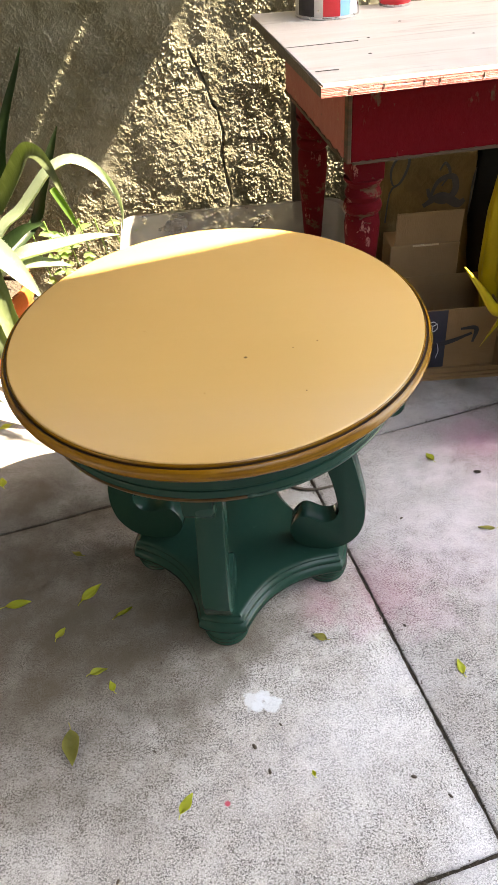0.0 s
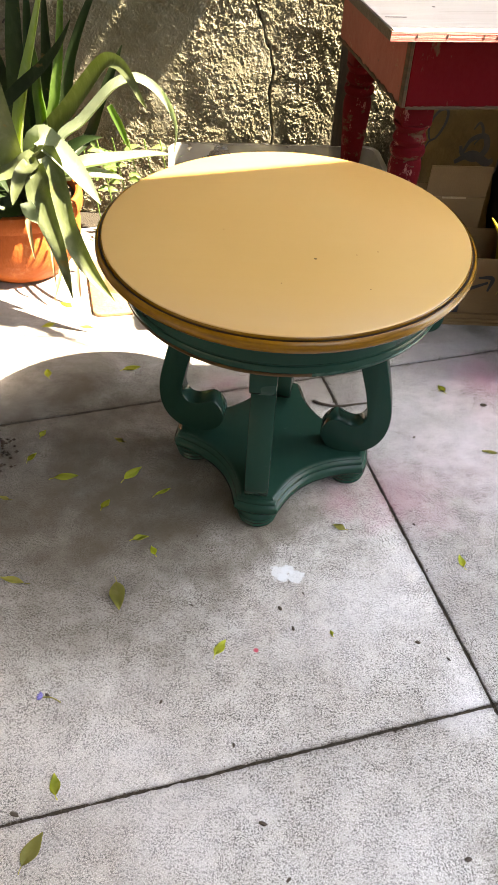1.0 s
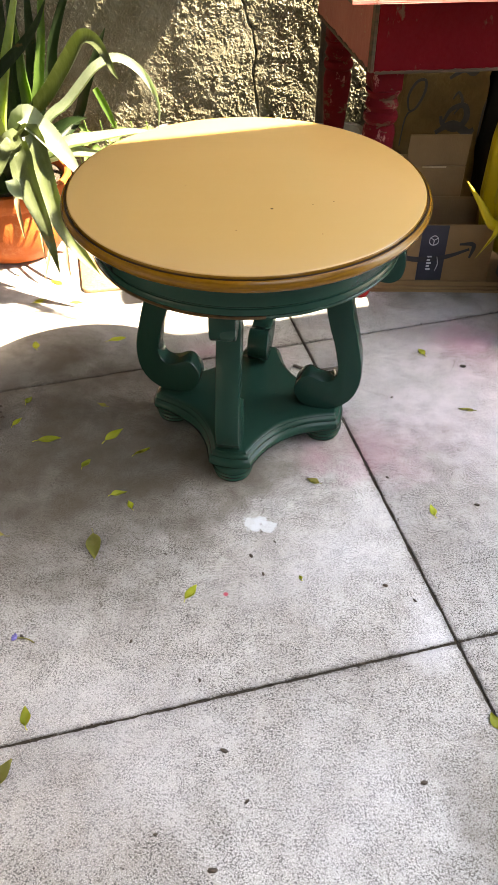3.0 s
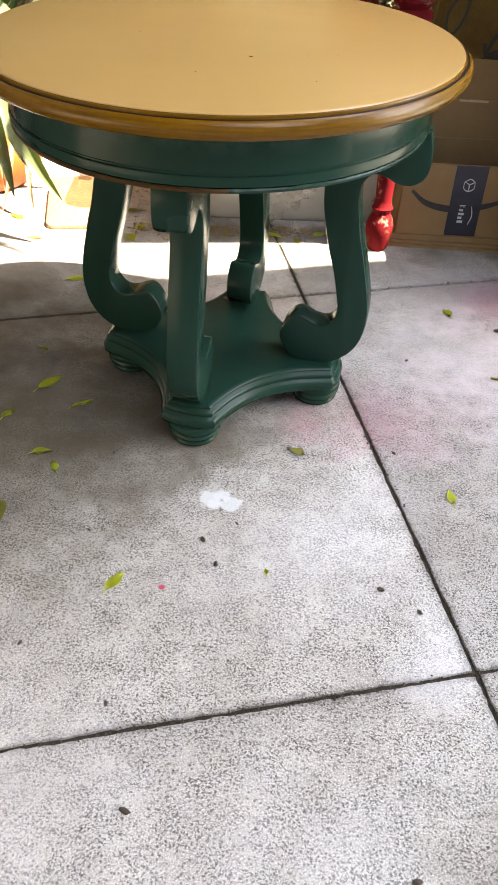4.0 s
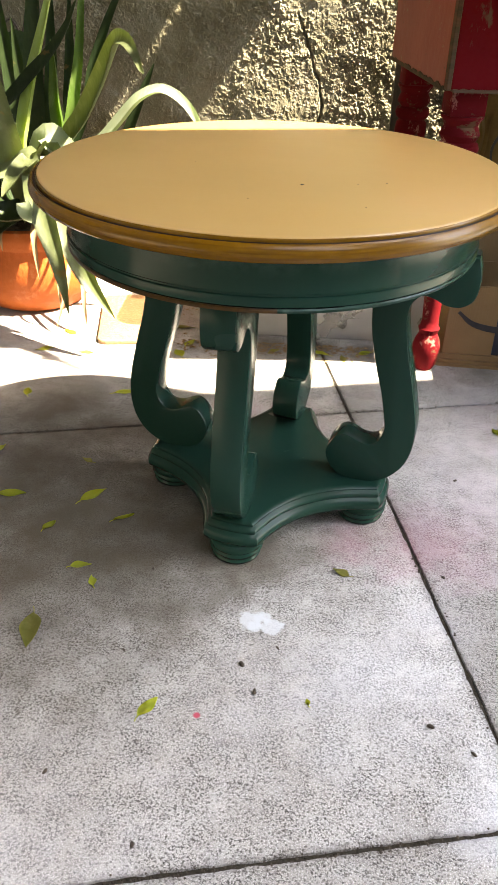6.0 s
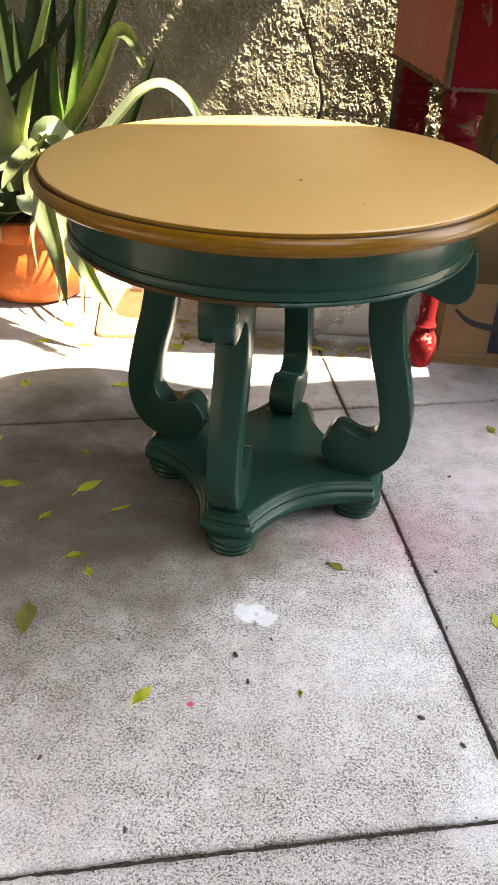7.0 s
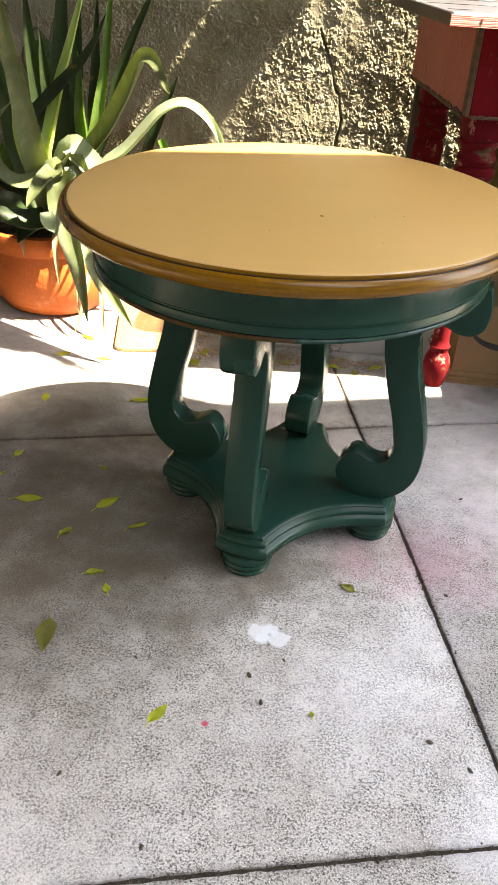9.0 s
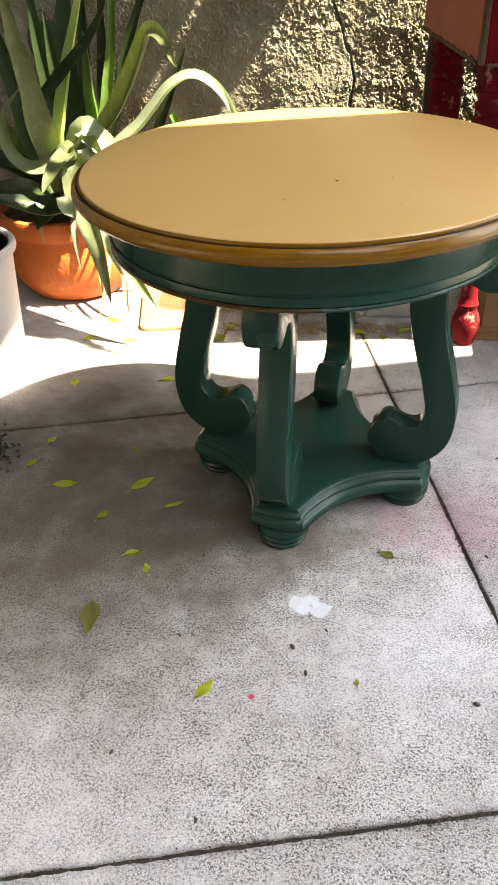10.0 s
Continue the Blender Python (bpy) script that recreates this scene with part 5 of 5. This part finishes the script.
# tan tile on the ground
rounded = []
for cx, cy, a0 in ((0.040, 0.140, 0), (-0.040, 0.140, 90), (-0.040, -0.140, 180), (0.040, -0.140, 270)):
    rounded += [(cx + 0.025 * math.cos(radians(a0 + 15 * k)), cy + 0.025 * math.sin(radians(a0 + 15 * k))) for k in range(7)]
bm = stack_bm(rounded, [(0.001, 0.0), (0, 0.002), (0, 0.009), (0.001, 0.011), (0.003, 0.012)], lambda u, v, h: Vector((u, v, h)))
tl = tagged(link_mesh("paving_tile", bm, TILE), "worn tan tile lying loose on the paving", "tile")
tl.matrix_world = pose(-0.505, 1.925, 0.0, 0, 0, 12)


# ---- fallen leaves and litter ----
def fallen_leaf(x, y, ln, wd, turn, material, label, curl=0.25):
    bm = bmesh.new()
    n, K = 10, 4
    rows = []
    for k in range(n + 1):
        u = k / n
        w = wd * 0.5 * math.sin(math.pi * min(u ** 0.85, 1)) * (1 - 0.25 * u) + 0.0004
        yy = (u - 0.5) * ln
        row = []
        for i in range(K + 1):
            v = i / K * 2 - 1
            row.append(bm.verts.new((v * w * (1 + 0.06 * math.sin(9 * u + i)), yy, 0.0015 + curl * w * abs(v) + curl * 0.35 * ln * (u - 0.5) ** 2 + 0.0012 * math.sin(5 * u + v * 2 + x * 50))))
        rows.append(row)
    for a, b in zip(rows, rows[1:]):
        for i in range(K):
            bm.faces.new((a[i], a[i + 1], b[i + 1], b[i]))
    r = bmesh.ops.extrude_face_region(bm, geom=bm.faces[:])
    bmesh.ops.translate(bm, verts=[v for v in r["geom"] if isinstance(v, bmesh.types.BMVert)], vec=(0, 0, 0.0006))
    low = min(v.co.z for v in bm.verts)
    bmesh.ops.translate(bm, verts=bm.verts, vec=(0, 0, -low))
    ob = link_mesh("fallen_leaf", bm, material)
    stalk = part("leaf_stalk", tube_bm([(0, -ln * 0.5, 0.0012), (0.001, -ln * 0.62, 0.0012), (0.003, -ln * 0.72, 0.001)], 0.0007, 5, 5), material, ob)
    ob.matrix_world = pose(x, y, 0.0002, 0, 0, turn)
    tagged(ob, label, "leaf", "fallen leaves on the paving")
    return ob


YG, DR = "yellow-green fallen leaf lying on the concrete", "dry olive-brown fallen leaf lying on the concrete"
for x, y, ln, wd, turn, dry in (
    (-0.352, 0.733, 0.072, 0.034, 190, 1), (-0.146, 0.617, 0.040, 0.019, -30, 0), (-0.411, 0.348, 0.038, 0.019, 12, 0), (-0.428, 0.246, 0.055, 0.028, -25, 1),
    (-0.356, 1.091, 0.058, 0.024, -40, 0), (-0.283, 1.032, 0.040, 0.012, -55, 0), (-0.407, 0.988, 0.030, 0.018, -30, 0), (-0.320, 0.890, 0.034, 0.018, -75, 0),
    (-0.291, 0.855, 0.026, 0.014, 20, 0), (-0.567, 0.767, 0.052, 0.016, 75, 1), (-0.508, 1.072, 0.054, 0.024, -80, 0), (-0.675, 0.922, 0.04, 0.024, 10, 0),
    (-0.587, 1.223, 0.028, 0.016, -20, 0), (-0.597, 1.137, 0.034, 0.013, -30, 0), (0.365, 0.847, 0.034, 0.016, 5, 0), (0.439, 1.457, 0.032, 0.019, 20, 0),
    (0.510, 1.202, 0.036, 0.014, 80, 1), (-0.636, 1.0, 0.03, 0.010, 70, 1), (0.110, 0.937, 0.030, 0.018, 60, 1), (-0.400, 1.505, 0.046, 0.024, -70, 0),
    (-0.619, 1.470, 0.036, 0.020, 15, 0), (0.383, 0.346, 0.03, 0.02, 10, 0), (-0.402, 1.208, 0.028, 0.012, 60, 1), (-0.317, 1.736, 0.045, 0.03, 30, 0),
    (-0.300, 1.802, 0.05, 0.024, -20, 0), (0.040, 1.800, 0.05, 0.022, 70, 0), (0.160, 1.822, 0.045, 0.02, -60, 0), (-0.34, 1.90, 0.05, 0.022, 100, 1),
    (-0.155, 1.80, 0.04, 0.02, 20, 1), (-0.079, 1.79, 0.04, 0.02, 140, 1), (0.101, 1.78, 0.04, 0.018, 10, 1), (-0.625, 1.816, 0.045, 0.02, 60, 0), (-0.66, 1.70, 0.04, 0.02, 120, 0),
    (-0.47, 1.78, 0.035, 0.02, -40, 0), (0.24, 1.80, 0.04, 0.018, 50, 1), (-0.55, 1.70, 0.04, 0.014, 85, 1), (0.069, 0.655, 0.012, 0.007, 10, 0),
):
    z = fallen_leaf(x, y, ln, wd, turn, FALLEN_DRY if dry else FALLEN, DR if dry else YG)

for x, y, s in ((-0.073, 0.288, 0.009), (-0.036, 0.204, 0.006), (-0.086, 0.101, 0.010), (0.246, 0.236, 0.008), (-0.029, 0.711, 0.008), (-0.005, 0.663, 0.007), (0.539, 1.389, 0.012), (0.465, 0.864, 0.008),
                (0.235, 0.637, 0.007), (-0.174, 0.153, 0.005), (-0.452, 0.509, 0.007), (-0.203, 0.714, 0.005), (0.02, 0.75, 0.005), (0.288, 0.60, 0.006), (-0.466, 0.298, 0.010), (0.28, 0.95, 0.006),
                (-0.25, 0.50, 0.006), (-0.12, 0.42, 0.006), (0.33, 1.25, 0.006), (-0.2, 0.9, 0.005)):
    bm = bmesh.new()
    bmesh.ops.create_icosphere(bm, subdivisions=2, radius=s * 0.5)
    for v in bm.verts:
        v.co = Vector((v.co.x * 1.6, v.co.y * 0.8, v.co.z * 0.6)) * (1 + 0.35 * noise.noise(v.co * 300 + Vector((x * 90, y * 90, 0))))
    low = min(v.co.z for v in bm.verts)
    bmesh.ops.translate(bm, verts=bm.verts, vec=(0, 0, -low))
    ob = tagged(link_mesh("seed_husk", bm, DARKWOOD), "tiny dark seed husk on the concrete", "debris", "litter on the paving")
    ob.matrix_world = pose(x, y, 0.0, 0, 0, random.uniform(0, 180))

# spent flower, and soil crumbs round the nursery pot
flower = base("fallen_flower", pose(-0.455, 0.504, 0.0, 0, 0, 75), "small withered blue-violet flower on the concrete", "flower")
bpy.context.view_layer.update()
part("stem", tube_bm([(0, -0.030, 0.0015), (0.004, -0.012, 0.002), (0, 0.004, 0.003)], 0.0011, 8, 6), FALLEN_DRY, flower, "thin dry stem")
for a in (-40, -10, 20, 50):
    bm = lathe_bm([(0, 0), (0.0022, 0.004), (0.0026, 0.008), (0, 0.012)], 8)
    bmesh.ops.transform(bm, verts=bm.verts, matrix=pose(0, 0.004, 0.0032, -82, 0, a))
    part("petal", bm, VIOLET, flower, "blue-violet petal")
verts, faces = [], []
for k in range(110):
    a, r = random.uniform(-2.6, 1.2), 0.117 + abs(random.gauss(0, 0.018))
    x, y, q = -0.787 + r * math.cos(a), 1.135 + r * math.sin(a), random.uniform(0.002, 0.007)
    i = len(verts)
    verts += [(x + q, y, 0.0003), (x, y + q, 0.0003), (x - q, y, 0.0003), (x, y - q * 0.8, 0.0003), (x + q * 0.2, y, q)]
    faces += [(i, i + 1, i + 4), (i + 1, i + 2, i + 4), (i + 2, i + 3, i + 4), (i + 3, i, i + 4), (i + 3, i + 2, i + 1, i)]
me = bpy.data.meshes.new("soil_crumbs")
me.from_pydata(verts, [], faces)
me.materials.append(SOIL)
tagged(new("soil_crumbs", me), "dark soil crumbs spilt round the black nursery pot", "soil", kind="stuff")

# twig lying behind the table
twig = tagged(link_mesh("twig", tube_bm([(0.085, 1.383, 0.004), (0.11, 1.370, 0.0045), (0.15, 1.364, 0.004), (0.207, 1.377, 0.004), (0.245, 1.383, 0.004)], 0.004, 16, 6, lambda u: 1 - 0.4 * u), DARKWOOD),
              "short crooked dark twig lying on the concrete", "twig")

# crumbs and leaf bits swept against the bin and the wall
verts, faces = [], []
for k in range(900):
    x = random.uniform(-0.62, 0.30)
    y = (1.85 + 0.06 * x) - abs(random.gauss(0, 0.035)) if x > -0.32 else random.uniform(1.78, 2.35)
    s = random.uniform(0.002, 0.008)
    a = random.uniform(0, 6.28)
    p = Vector((x, y, 0.001))
    d, e = Vector((math.cos(a), math.sin(a), 0)) * s, Vector((-math.sin(a), math.cos(a), 0)) * s * 0.5
    i = len(verts)
    verts += [tuple(p - d), tuple(p + e), tuple(p + d), tuple(p - e), tuple(p + Vector((0, 0, s * 0.5)))]
    faces += [(i, i + 1, i + 4), (i + 1, i + 2, i + 4), (i + 2, i + 3, i + 4), (i + 3, i, i + 4), (i + 3, i + 2, i + 1, i)]
me = bpy.data.meshes.new("leaf_litter")
me.from_pydata(verts, [], faces)
me.materials.append(HUSK)
tagged(new("leaf_litter", me), "crumbled dry leaf litter against the bin and wall", "litter", kind="stuff")


# ---- paving slabs ----
pavement = base("pavement", pose(0, 0, 0), "grey concrete paving cast in large square slabs", "paving", kind="structure")
A_DIR = Vector((-0.236, 1.0))
CROSS = Vector((0.352, 0.507))
# joint lines running away from the house, and across
along = [CROSS + Vector((1.03, 0.28)) * k for k in range(-4, 5)]
across = [(0.412 - 1.05 * 3, 0.27), (0.412 - 1.05 * 2, 0.27), (0.412 - 1.05, 0.27), (0.412, 0.27), (1.462, 0.302), (2.52, 0.302)]


def meet(p, c0, k):
    s = (c0 + k * p.x - p.y) / (A_DIR.y - k * A_DIR.x)
    return p + A_DIR * s


G = 0.0031
for i in range(len(along) - 1):
    for j in range(len(across) - 1):
        q = [meet(along[i], *across[j]), meet(along[i + 1], *across[j]), meet(along[i + 1], *across[j + 1]), meet(along[i], *across[j + 1])]
        mid = sum(q, Vector((0, 0))) / 4
        bm = bmesh.new()
        rings = []
        for inset, h in ((G, -0.06), (G, -0.0025), (G + 0.0008, -0.0006), (G + 0.0022, 0.0)):
            ring = []
            for a in range(4):
                p, n0, n1 = q[a], q[a - 1], q[(a + 1) % 4]
                u, w = (n0 - p).normalized(), (n1 - p).normalized()
                e = p + (u + w) * inset
                f_ = q[(a + 1) % 4]
                u2, w2 = (q[a] - f_).normalized(), (q[(a + 2) % 4] - f_).normalized()
                e2 = f_ + (u2 + w2) * inset
                steps = 110 if mid.length < 2.2 else 2
                for s in range(steps):
                    g = e.lerp(e2, s / steps)
                    d = (e2 - e).normalized()
                    wob = 0.0016 * noise.noise(Vector((g.x * 22, g.y * 22, 3.0))) + 0.0022 * noise.noise(Vector((g.x * 95, g.y * 95, 7.0)))
                    g = g + Vector((-d.y, d.x)) * wob
                    ring.append(bm.verts.new((g.x, g.y, h)))
            rings.append(ring)
        for a, b in zip(rings, rings[1:]):
            for k in range(len(a)):
                bm.faces.new((a[k], a[(k + 1) % len(a)], b[(k + 1) % len(a)], b[k]))
        bm.faces.new(rings[-1])
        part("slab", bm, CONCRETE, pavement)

# grit and crumbs caught in the joints
verts, faces = [], []
lines = [(meet(along[4], *across[2]), meet(along[4], *across[5])), (meet(along[3], *across[3]), meet(along[5], *across[3])), (meet(along[3], *across[4]), meet(along[5], *across[4]))]
for a, b in lines:
    d = (b - a).normalized()
    for k in range(420):
        p = a.lerp(b, random.random()) + Vector((-d.y, d.x)) * random.gauss(0, 0.004)
        r = random.uniform(0.0008, 0.0028)
        i = len(verts)
        off = -0.003 if random.random() < 0.6 else 0.0
        verts += [(p.x + r, p.y, off), (p.x, p.y + r * 0.8, off), (p.x - r * 0.9, p.y, off), (p.x, p.y - r, off), (p.x, p.y, off + r * 1.2)]
        faces += [(i, i + 1, i + 4), (i + 1, i + 2, i + 4), (i + 2, i + 3, i + 4), (i + 3, i, i + 4), (i + 3, i + 2, i + 1, i)]
me = bpy.data.meshes.new("joint_grit")
me.from_pydata(verts, [], faces)
me.materials.append(DARKWOOD)
tagged(new("joint_grit", me), "dark grit and crumbs caught in the paving joints", "grit", kind="stuff")
